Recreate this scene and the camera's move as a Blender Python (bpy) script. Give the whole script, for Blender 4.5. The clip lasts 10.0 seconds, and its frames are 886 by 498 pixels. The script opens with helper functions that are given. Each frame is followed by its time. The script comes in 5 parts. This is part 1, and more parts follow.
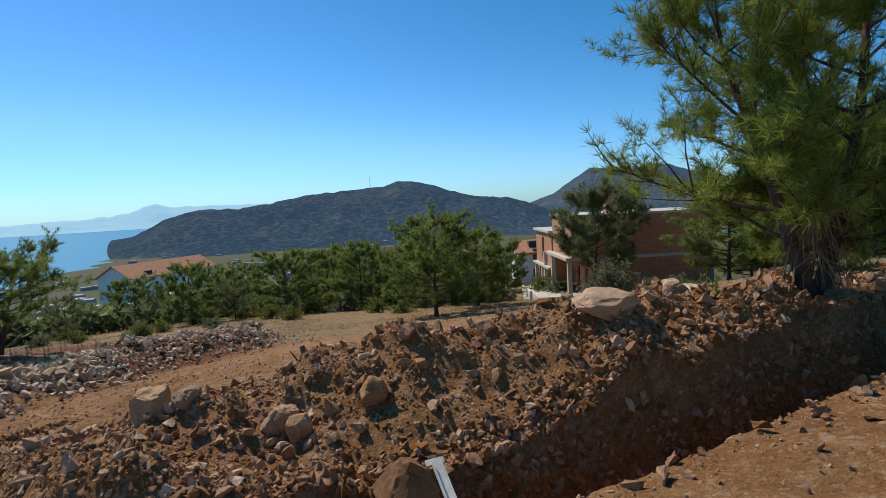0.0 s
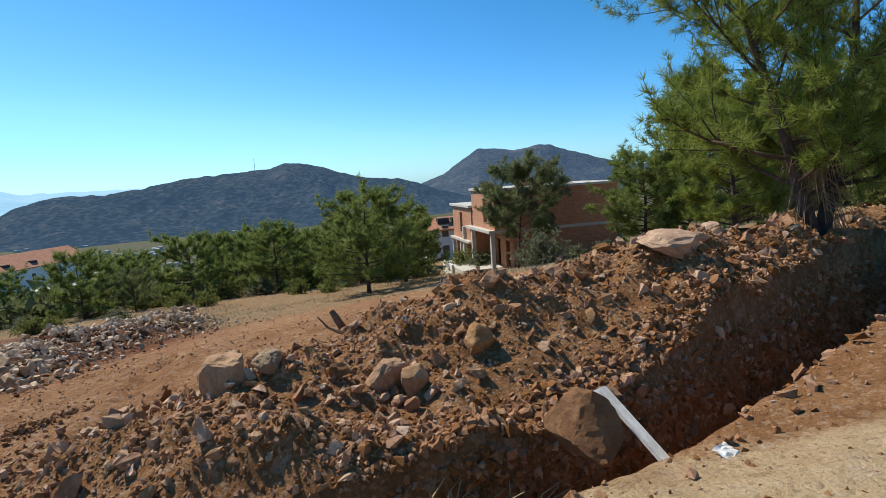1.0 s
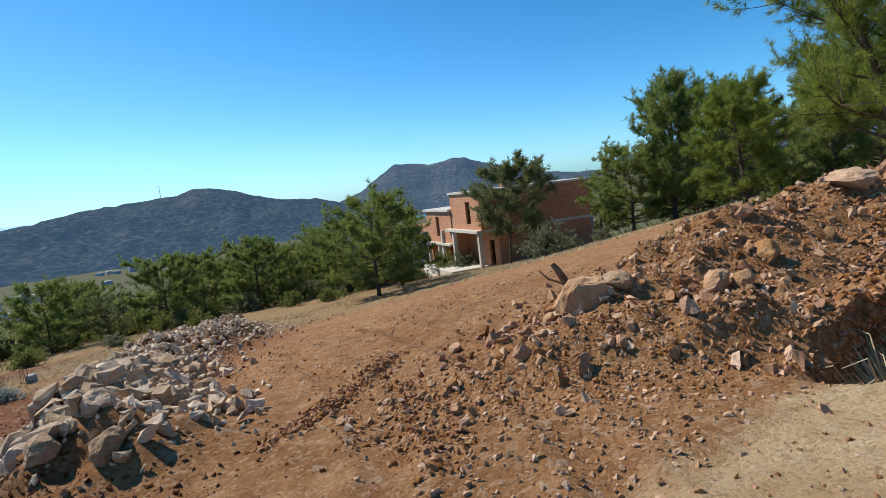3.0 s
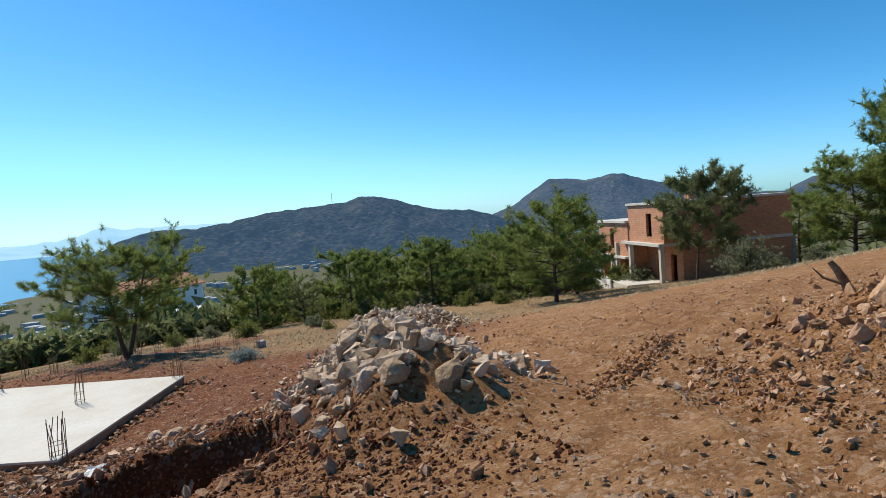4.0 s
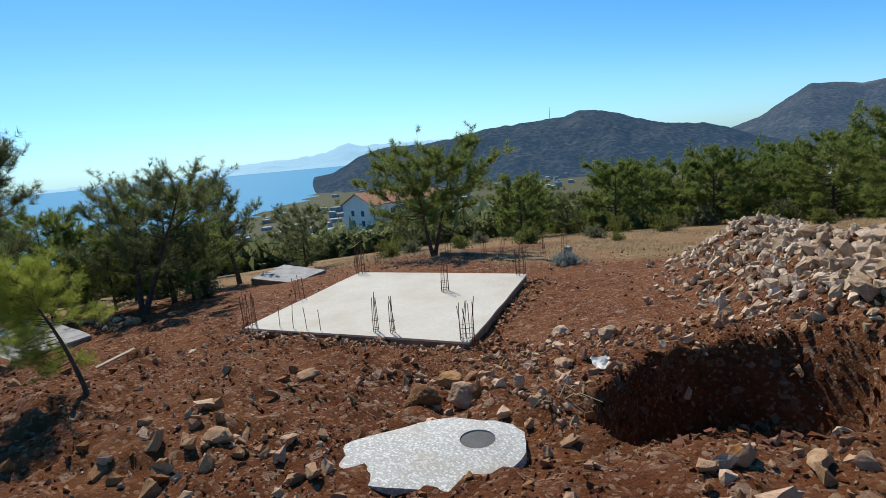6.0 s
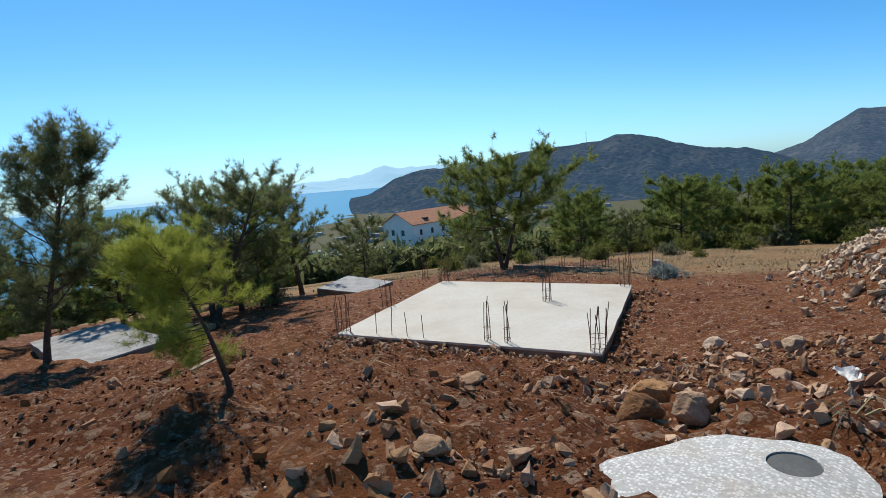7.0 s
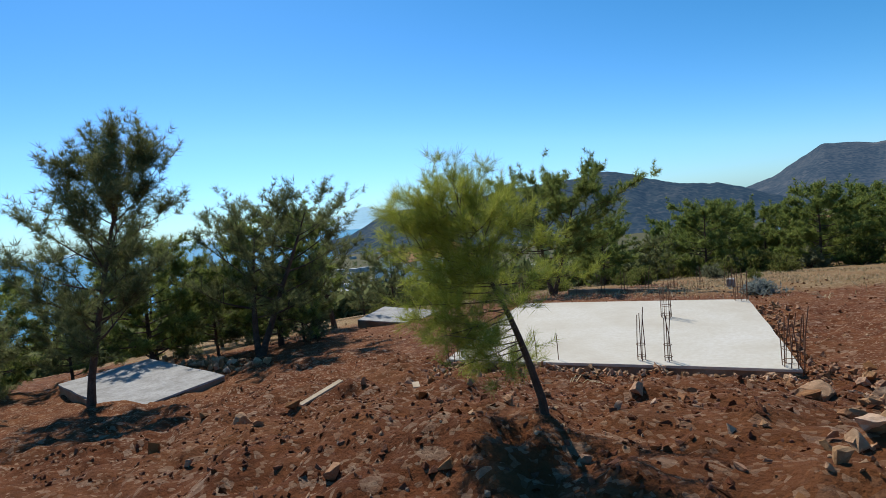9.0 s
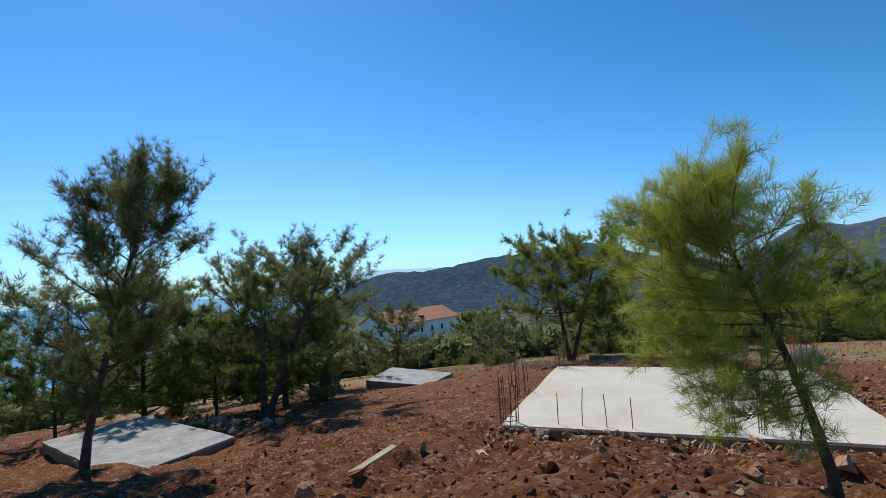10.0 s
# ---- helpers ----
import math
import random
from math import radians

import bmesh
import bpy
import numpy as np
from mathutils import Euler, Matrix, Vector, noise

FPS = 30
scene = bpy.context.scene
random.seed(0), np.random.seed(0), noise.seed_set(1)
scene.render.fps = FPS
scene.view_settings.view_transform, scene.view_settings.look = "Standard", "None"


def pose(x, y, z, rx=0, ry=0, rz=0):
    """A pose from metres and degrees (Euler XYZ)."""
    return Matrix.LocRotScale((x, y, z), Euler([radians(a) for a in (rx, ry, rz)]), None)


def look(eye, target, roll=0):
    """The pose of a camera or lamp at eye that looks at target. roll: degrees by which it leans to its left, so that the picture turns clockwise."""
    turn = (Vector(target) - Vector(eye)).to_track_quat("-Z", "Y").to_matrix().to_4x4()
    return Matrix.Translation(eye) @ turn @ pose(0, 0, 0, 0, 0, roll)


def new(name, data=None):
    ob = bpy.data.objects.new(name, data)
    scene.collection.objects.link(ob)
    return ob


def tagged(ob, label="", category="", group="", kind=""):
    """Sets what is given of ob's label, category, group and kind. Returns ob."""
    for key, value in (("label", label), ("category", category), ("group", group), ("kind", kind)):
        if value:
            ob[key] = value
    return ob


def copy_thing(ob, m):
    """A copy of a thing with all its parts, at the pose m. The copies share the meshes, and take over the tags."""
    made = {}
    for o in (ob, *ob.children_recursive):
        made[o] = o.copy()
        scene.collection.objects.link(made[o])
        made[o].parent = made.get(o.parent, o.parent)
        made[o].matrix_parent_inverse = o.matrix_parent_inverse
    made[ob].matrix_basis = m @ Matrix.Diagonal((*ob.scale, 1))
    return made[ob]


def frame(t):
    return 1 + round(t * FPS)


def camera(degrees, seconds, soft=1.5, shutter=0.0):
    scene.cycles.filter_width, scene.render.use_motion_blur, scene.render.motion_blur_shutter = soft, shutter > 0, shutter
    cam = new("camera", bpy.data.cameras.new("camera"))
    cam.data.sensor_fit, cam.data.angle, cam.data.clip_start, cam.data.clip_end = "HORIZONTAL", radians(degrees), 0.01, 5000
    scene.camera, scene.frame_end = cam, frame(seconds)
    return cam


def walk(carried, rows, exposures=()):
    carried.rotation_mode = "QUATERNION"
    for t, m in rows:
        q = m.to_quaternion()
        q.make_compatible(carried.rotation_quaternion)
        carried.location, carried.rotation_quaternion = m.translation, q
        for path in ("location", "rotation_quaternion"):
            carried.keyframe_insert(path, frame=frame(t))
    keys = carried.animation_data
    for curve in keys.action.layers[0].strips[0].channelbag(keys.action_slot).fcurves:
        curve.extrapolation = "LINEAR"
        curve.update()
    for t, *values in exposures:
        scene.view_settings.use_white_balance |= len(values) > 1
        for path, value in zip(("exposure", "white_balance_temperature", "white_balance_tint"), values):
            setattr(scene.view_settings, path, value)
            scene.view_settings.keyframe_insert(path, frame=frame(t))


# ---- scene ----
cam = camera(77.0, 10.0, soft=0.6)
PATH = [
    (0, (3.439, 1.005, 2.012), (2.792, 2.89, 1.841), -2.9),
    (0.5, (2.32, 0.775, 1.854), (1.833, 2.707, 1.676), -4.3),
    (1, (1.105, 0.603, 1.692), (0.829, 2.567, 1.434), -3.7),
    (1.5, (-0.054, 0.169, 1.61), (-0.115, 2.148, 1.325), -1.2),
    (2, (-1.337, -0.673, 1.644), (-1.254, 1.316, 1.457), -4.2),
    (2.2, (-1.816, -0.86, 1.668), (-1.879, 1.133, 1.509), -6.5),
    (3.3, (-4.584, -1.16, 1.138), (-4.56, 0.825, 0.894), -6.7),
    (3.5, (-4.901, -1.291, 1.035), (-5.073, 0.696, 0.882), -8.7),
    (4, (-5.821, -1.633, 0.976), (-6.333, 0.296, 0.847), -4.4),
    (4.5, (-6.822, -1.747, 0.85), (-7.788, 0.002, 0.753), -13.5),
    (5, (-8.057, -1.889, 0.877), (-9.26, -0.306, 0.654), -10.4),
    (5.2, (-8.528, -1.94, 0.856), (-9.767, -0.394, 0.582), -7.2),
    (6.3, (-11.1, -2.107, 0.472), (-12.291, -0.543, 0.1), -4.7),
    (6.5, (-11.603, -2.132, 0.366), (-12.812, -0.579, 0.006), -4.6),
    (7, (-12.579, -2.348, 0.053), (-13.864, -0.84, -0.221), -4.3),
    (7.5, (-13.45, -2.398, -0.099), (-14.722, -0.865, -0.27), -3.0),
    (8, (-14.307, -2.496, -0.177), (-15.448, -0.861, -0.341), -1.9),
    (8.5, (-15.276, -2.697, -0.361), (-16.412, -1.062, -0.548), -2.1),
    (9, (-16.038, -3.008, -0.543), (-17.27, -1.438, -0.682), -5.3),
    (9.5, (-17.001, -3.147, -0.593), (-18.211, -1.555, -0.601), -8.4),
    (10, (-17.78, -3.06, -0.80), (-18.955, -1.445, -0.711), -3.2),
]
walk(cam, [(t, look(eye, target, roll)) for t, eye, target, roll in PATH], [(0.0, -0.25), (0.5, 0.0), (1.0, 0.08), (2.0, 0.16), (3.5, 0.16), (4.3, 0.04), (5.0, -0.08), (7.5, -0.06), (9.5, -0.14), (10.0, -0.16)])

# ---- light: a high sun ahead and to the left, clear sky ----
SUN_AZ, SUN_EL = -61.0, 48.0
world = bpy.data.worlds.new("clear_sky")
scene.world = world
world.use_nodes = True
wt = world.node_tree
sky = wt.nodes.new("ShaderNodeTexSky")
sky.sky_type, sky.sun_disc = "NISHITA", False
sky.sun_elevation, sky.sun_rotation = radians(SUN_EL), radians(SUN_AZ)
sky.altitude, sky.air_density, sky.dust_density, sky.ozone_density = 150.0, 1.0, 0.25, 2.5
grey = wt.nodes.new("ShaderNodeRGBToBW")
wt.links.new(sky.outputs["Color"], grey.inputs[0])
haze = wt.nodes.new("ShaderNodeMapRange")
haze.inputs["From Min"].default_value, haze.inputs["From Max"].default_value = 1.8, 6.8
wt.links.new(grey.outputs[0], haze.inputs["Value"])
balance = wt.nodes.new("ShaderNodeMix")
balance.data_type = "RGBA"
balance.inputs[6].default_value, balance.inputs[7].default_value = (0.15, 0.73, 0.98, 1), (0.56, 0.99, 1.50, 1)
wt.links.new(haze.outputs[0], balance.inputs[0])
tint = wt.nodes.new("ShaderNodeMix")
tint.data_type, tint.blend_type = "RGBA", "MULTIPLY"
tint.inputs[0].default_value = 1.0
wt.links.new(balance.outputs[2], tint.inputs[7])
wt.links.new(sky.outputs["Color"], tint.inputs[6])
wt.links.new(tint.outputs[2], wt.nodes["Background"].inputs["Color"])
wt.nodes["Background"].inputs["Strength"].default_value = 0.115
sun = new("sun", bpy.data.lights.new("sun", "SUN"))
sun.data.energy, sun.data.angle, sun.data.color = 5.0, radians(0.53), (1.0, 0.93, 0.81)
to_sun = Vector((math.sin(radians(SUN_AZ)) * math.cos(radians(SUN_EL)), math.cos(radians(SUN_AZ)) * math.cos(radians(SUN_EL)), math.sin(radians(SUN_EL))))
sun.matrix_world = look(to_sun * 50, (0, 0, 0))


# ---- materials ----
def material(name):
    m = bpy.data.materials.new(name)
    m.use_nodes = True
    t = m.node_tree
    return m, t, t.nodes["Principled BSDF"]


def node(t, kind, **values):
    n = t.nodes.new(kind)
    for key, value in values.items():
        n.inputs[key].default_value = value
    return n


def noise_node(t, scale, detail=5.0, rough=0.6, vec=None):
    n = node(t, "ShaderNodeTexNoise", Scale=scale, Detail=detail, Roughness=rough)
    if vec is not None:
        t.links.new(vec, n.inputs["Vector"])
    return n.outputs["Fac"]


def coords(t, space="Object"):
    return t.nodes.new("ShaderNodeTexCoord").outputs[space]


def ramp(t, fac, stops):
    n = t.nodes.new("ShaderNodeValToRGB")
    while len(n.color_ramp.elements) < len(stops):
        n.color_ramp.elements.new(0.5)
    for e, (at, c) in zip(n.color_ramp.elements, stops):
        e.position, e.color = at, (*c, 1)
    t.links.new(fac, n.inputs["Fac"])
    return n.outputs["Color"]


def mixed(t, fac, a, b, how="MIX"):
    n = t.nodes.new("ShaderNodeMix")
    n.data_type, n.blend_type = "RGBA", how
    for value, slot in ((fac, 0), (a, 6), (b, 7)):
        if isinstance(value, bpy.types.NodeSocket):
            t.links.new(value, n.inputs[slot])
        else:
            n.inputs[slot].default_value = value if slot == 0 else (*value, 1)
    return n.outputs[2]


def bump(t, b, height, strength=0.5, distance=0.02):
    n = node(t, "ShaderNodeBump", Strength=strength, Distance=distance)
    t.links.new(height, n.inputs["Height"])
    t.links.new(n.outputs["Normal"], b.inputs["Normal"])


def value_range(t, fac, low, high, out_low=0.0, out_high=1.0):
    n = node(t, "ShaderNodeMapRange", **{"From Min": low, "From Max": high, "To Min": out_low, "To Max": out_high})
    t.links.new(fac, n.inputs["Value"])
    return n.outputs["Result"]


def plain_rough(name, stops, scale, fine, rough=0.85, strength=0.5, distance=0.01, random_tone=0.0, space="Object", island=False):
    """Stone, soil, concrete: two scales of tone, fine relief, and a tone for each piece."""
    m, t, b = material(name)
    vec = coords(t, space)
    big, small = noise_node(t, scale, 6, 0.65, vec), noise_node(t, fine, 7, 0.75, vec)
    col = ramp(t, big, stops)
    col = mixed(t, value_range(t, small, 0.38, 0.62, 0.0, 0.55), col, stops[0][1], "MIX")
    if random_tone:
        src = t.nodes.new("ShaderNodeNewGeometry").outputs["Random Per Island"] if island else t.nodes.new("ShaderNodeObjectInfo").outputs["Random"]
        hsv = node(t, "ShaderNodeHueSaturation")
        t.links.new(value_range(t, src, 0, 1, 1 - random_tone, 1 + random_tone), hsv.inputs["Value"])
        t.links.new(value_range(t, src, 0, 1, 1.12, 0.8), hsv.inputs["Saturation"])
        t.links.new(col, hsv.inputs["Color"])
        col = hsv.outputs["Color"]
    t.links.new(col, b.inputs["Base Color"])
    b.inputs["Roughness"].default_value = rough
    b.inputs["Specular IOR Level"].default_value = 0.25
    bump(t, b, small, strength, distance)
    return m


ROCK = plain_rough("limestone", [(0.25, (0.40, 0.235, 0.125)), (0.5, (0.63, 0.46, 0.31)), (0.75, (0.82, 0.68, 0.53))], 3.4, 16, random_tone=0.28, strength=0.9, distance=0.04)
PILE_STUFF = plain_rough("heap_limestone", [(0.25, (0.45, 0.29, 0.165)), (0.5, (0.65, 0.485, 0.325)), (0.75, (0.80, 0.66, 0.50))], 3.0, 22, random_tone=0.3, island=True, strength=0.9, distance=0.03)
ROCK_STUFF = plain_rough("limestone_chips", [(0.25, (0.36, 0.18, 0.085)), (0.5, (0.55, 0.335, 0.185)), (0.75, (0.72, 0.52, 0.34))], 3.0, 22, random_tone=0.32, island=True, strength=0.9, distance=0.03)
SOIL_ROCK = plain_rough("soil_caked_rock", [(0.25, (0.16, 0.066, 0.024)), (0.5, (0.27, 0.128, 0.050)), (0.8, (0.40, 0.215, 0.095))], 2.2, 18, 0.95, 0.8, 0.03, random_tone=0.08)
PALE_ROCK = plain_rough("weathered_brown_rock", [(0.25, (0.32, 0.155, 0.068)), (0.5, (0.51, 0.30, 0.155)), (0.8, (0.68, 0.47, 0.29))], 3.2, 16, 0.9, 0.8, 0.03, random_tone=0.1)
BROWN_STUFF = plain_rough("stained_stones", [(0.25, (0.24, 0.10, 0.04)), (0.5, (0.41, 0.21, 0.098)), (0.8, (0.60, 0.38, 0.22))], 2.5, 16, random_tone=0.25, island=True, strength=0.9, distance=0.03)
CLOD = plain_rough("soil_clods", [(0.25, (0.24, 0.10, 0.037)), (0.5, (0.43, 0.205, 0.083)), (0.8, (0.64, 0.37, 0.18))], 3.0, 24, 0.95, random_tone=0.35, island=True, strength=1.0, distance=0.03)
PLOT_CLOD = plain_rough("red_soil_clods", [(0.25, (0.085, 0.025, 0.009)), (0.5, (0.175, 0.055, 0.019)), (0.8, (0.32, 0.130, 0.056))], 3.0, 24, 0.95, random_tone=0.35, island=True, strength=1.0, distance=0.03)
CONCRETE = plain_rough("concrete_pale", [(0.3, (0.48, 0.43, 0.35)), (0.5, (0.58, 0.55, 0.48)), (0.7, (0.64, 0.62, 0.57))], 0.55, 9, 0.8, 0.15, 0.004)
CONCRETE_GREY = plain_rough("concrete_grey", [(0.3, (0.20, 0.19, 0.18)), (0.5, (0.36, 0.36, 0.36)), (0.7, (0.46, 0.46, 0.47))], 1.6, 11, 0.85, 0.6, 0.012)
CONCRETE_EDGE = plain_rough("formwork_edge", [(0.3, (0.20, 0.11, 0.06)), (0.5, (0.34, 0.22, 0.14)), (0.7, (0.42, 0.33, 0.25))], 1.5, 12, 0.9, 0.4, 0.01)


def aggregate_material(name, cells, paste, tones):
    """Pebbles set in cement: each one has its own tone and stands proud."""
    m, t, b = material(name)
    vec = coords(t)
    v = node(t, "ShaderNodeTexVoronoi", Scale=cells, Randomness=1.0)
    t.links.new(vec, v.inputs["Vector"])
    sep = t.nodes.new("ShaderNodeSeparateColor")
    t.links.new(v.outputs["Color"], sep.inputs[0])
    col = ramp(t, sep.outputs[0], tones)
    col = mixed(t, value_range(t, v.outputs["Distance"], 0.42, 0.62), col, paste)
    col = mixed(t, value_range(t, noise_node(t, 2.2, 5, 0.6, vec), 0.5, 0.75, 0, 0.5), col, (0.36, 0.27, 0.18))
    t.links.new(col, b.inputs["Base Color"])
    b.inputs["Roughness"].default_value = 0.9
    b.inputs["Specular IOR Level"].default_value = 0.2
    bump(t, b, v.outputs["Distance"], -1.0, 0.022)
    return m


GRAVEL_CRETE = aggregate_material("washed_aggregate", 42.0, (0.44, 0.43, 0.40), [(0.1, (0.38, 0.37, 0.35)), (0.5, (0.56, 0.55, 0.52)), (0.9, (0.72, 0.71, 0.68))])
BARK = plain_rough("pine_bark", [(0.3, (0.05, 0.035, 0.028)), (0.5, (0.11, 0.075, 0.055)), (0.75, (0.19, 0.14, 0.11))], 5, 26, 0.95, 0.9, 0.02)
WHITE_WALL = plain_rough("white_render", [(0.3, (0.70, 0.69, 0.67)), (0.6, (0.80, 0.79, 0.77))], 0.6, 6, 0.85, 0.1, 0.004)
RUST = plain_rough("rusty_steel", [(0.3, (0.12, 0.06, 0.035)), (0.6, (0.26, 0.14, 0.085))], 6, 30, 0.8, 0.3, 0.002)
WOOD = plain_rough("weathered_wood", [(0.3, (0.30, 0.22, 0.14)), (0.6, (0.52, 0.42, 0.30))], 3, 30, 0.8, 0.4, 0.004)
DEAD = plain_rough("dead_needles", [(0.3, (0.20, 0.115, 0.055)), (0.6, (0.36, 0.23, 0.125))], 5, 30, 0.9, 0.4, 0.005)
# far house walls greyed: distance haze is put into the base colour
TOWN = plain_rough("hazed_town_render", [(0.3, (0.30, 0.32, 0.34)), (0.6, (0.46, 0.47, 0.47))], 0.05, 1.0, 0.9, 0.1, 0.01)
DARK_WOOD = plain_rough("old_stump_wood", [(0.3, (0.10, 0.06, 0.035)), (0.6, (0.24, 0.16, 0.10))], 5, 30, 0.9, 0.6, 0.01)
STRAW = plain_rough("dry_straw", [(0.3, (0.42, 0.33, 0.17)), (0.6, (0.58, 0.48, 0.29))], 3, 30, 0.9, 0.1, 0.002, random_tone=0.25, island=True)
PVC = plain_rough("dusty_white_plastic", [(0.3, (0.55, 0.52, 0.47)), (0.55, (0.80, 0.79, 0.76))], 4, 20, 0.5, 0.1, 0.002)
DARK_HOLE = plain_rough("unlit_room", [(0.3, (0.05, 0.04, 0.035)), (0.6, (0.08, 0.06, 0.05))], 2, 10)
LID_GREY = plain_rough("dark_grey_concrete", [(0.3, (0.08, 0.08, 0.078)), (0.6, (0.14, 0.14, 0.135))], 3, 30, 0.8, 0.3, 0.004)
ASPHALT = plain_rough("pale_road", [(0.3, (0.34, 0.33, 0.31)), (0.6, (0.46, 0.45, 0.42))], 0.3, 4)


def foliage(name, dark, light, tip):
    m, t, b = material(name)
    t.nodes.remove(b)
    src = t.nodes.new("ShaderNodeNewGeometry").outputs["Random Per Island"]
    patch = noise_node(t, 1.1, 3, 0.6, coords(t))
    col = mixed(t, value_range(t, patch, 0.35, 0.65), dark, light)
    col = mixed(t, value_range(t, src, 0.55, 1.0, 0.0, 0.8), col, tip)
    d, g = t.nodes.new("ShaderNodeBsdfDiffuse"), t.nodes.new("ShaderNodeBsdfTranslucent")
    t.links.new(col, d.inputs["Color"])
    t.links.new(col, g.inputs["Color"])
    mix = node(t, "ShaderNodeMixShader", Fac=0.5)
    t.links.new(d.outputs[0], mix.inputs[1])
    t.links.new(g.outputs[0], mix.inputs[2])
    t.links.new(mix.outputs[0], t.nodes["Material Output"].inputs["Surface"])
    return m


NEEDLE = foliage("pine_needles", (0.12, 0.160, 0.043), (0.23, 0.285, 0.075), (0.42, 0.45, 0.15))
NEEDLE_DULL = foliage("pine_needles_dull", (0.11, 0.130, 0.055), (0.19, 0.215, 0.090), (0.34, 0.35, 0.17))
NEEDLE_BIG = foliage("pine_needles_sunlit", (0.14, 0.19, 0.035), (0.25, 0.31, 0.06), (0.42, 0.45, 0.12))
NEEDLE_YOUNG = foliage("young_pine_needles", (0.26, 0.30, 0.045), (0.37, 0.41, 0.075), (0.52, 0.53, 0.15))
OLIVE = foliage("olive_shrub_leaves", (0.14, 0.16, 0.085), (0.22, 0.23, 0.14), (0.34, 0.34, 0.22))
SHRUB = foliage("shrub_leaves", (0.12, 0.15, 0.04), (0.20, 0.22, 0.06), (0.32, 0.30, 0.11))
AGAVE = foliage("grey_weed_leaves", (0.20, 0.24, 0.22), (0.28, 0.32, 0.30), (0.36, 0.38, 0.36))


def brick_material():
    m, t, b = material("red_hollow_brick")
    vec = coords(t)
    sep = t.nodes.new("ShaderNodeSeparateXYZ")
    t.links.new(vec, sep.inputs[0])
    add = t.nodes.new("ShaderNodeMath")
    t.links.new(sep.outputs["X"], add.inputs[0])
    t.links.new(sep.outputs["Y"], add.inputs[1])
    com = t.nodes.new("ShaderNodeCombineXYZ")
    t.links.new(add.outputs[0], com.inputs["X"])
    t.links.new(sep.outputs["Z"], com.inputs["Y"])
    br = node(t, "ShaderNodeTexBrick", Color1=(0.46, 0.18, 0.08, 1), Color2=(0.56, 0.25, 0.12, 1), Mortar=(0.48, 0.36, 0.26, 1), Scale=1.0)
    br.inputs["Mortar Size"].default_value, br.inputs["Brick Width"].default_value, br.inputs["Row Height"].default_value = 0.012, 0.3, 0.2
    t.links.new(com.outputs[0], br.inputs["Vector"])
    stain = noise_node(t, 0.7, 4, 0.6, vec)
    t.links.new(mixed(t, value_range(t, stain, 0.4, 0.75, 0, 0.5), br.outputs["Color"], (0.30, 0.14, 0.08)), b.inputs["Base Color"])
    b.inputs["Roughness"].default_value = 0.9
    bump(t, b, br.outputs["Fac"], -0.4, 0.01)
    return m


def tile_material():
    m, t, b = material("orange_roof_tiles")
    vec = coords(t)
    w = node(t, "ShaderNodeTexWave", Scale=3.2, Distortion=0.4)
    t.links.new(vec, w.inputs["Vector"])
    n = noise_node(t, 1.5, 4, 0.6, vec)
    t.links.new(ramp(t, n, [(0.3, (0.42, 0.16, 0.08)), (0.7, (0.58, 0.26, 0.13))]), b.inputs["Base Color"])
    b.inputs["Roughness"].default_value = 0.85
    bump(t, b, w.outputs["Fac"], 0.6, 0.05)
    return m


BRICK, TILES = brick_material(), tile_material()


def glass_material():
    m, t, b = material("window_glass")
    b.inputs["Base Color"].default_value = (0.05, 0.06, 0.07, 1)
    b.inputs["Roughness"].default_value = 0.08
    return m


GLASS = glass_material()


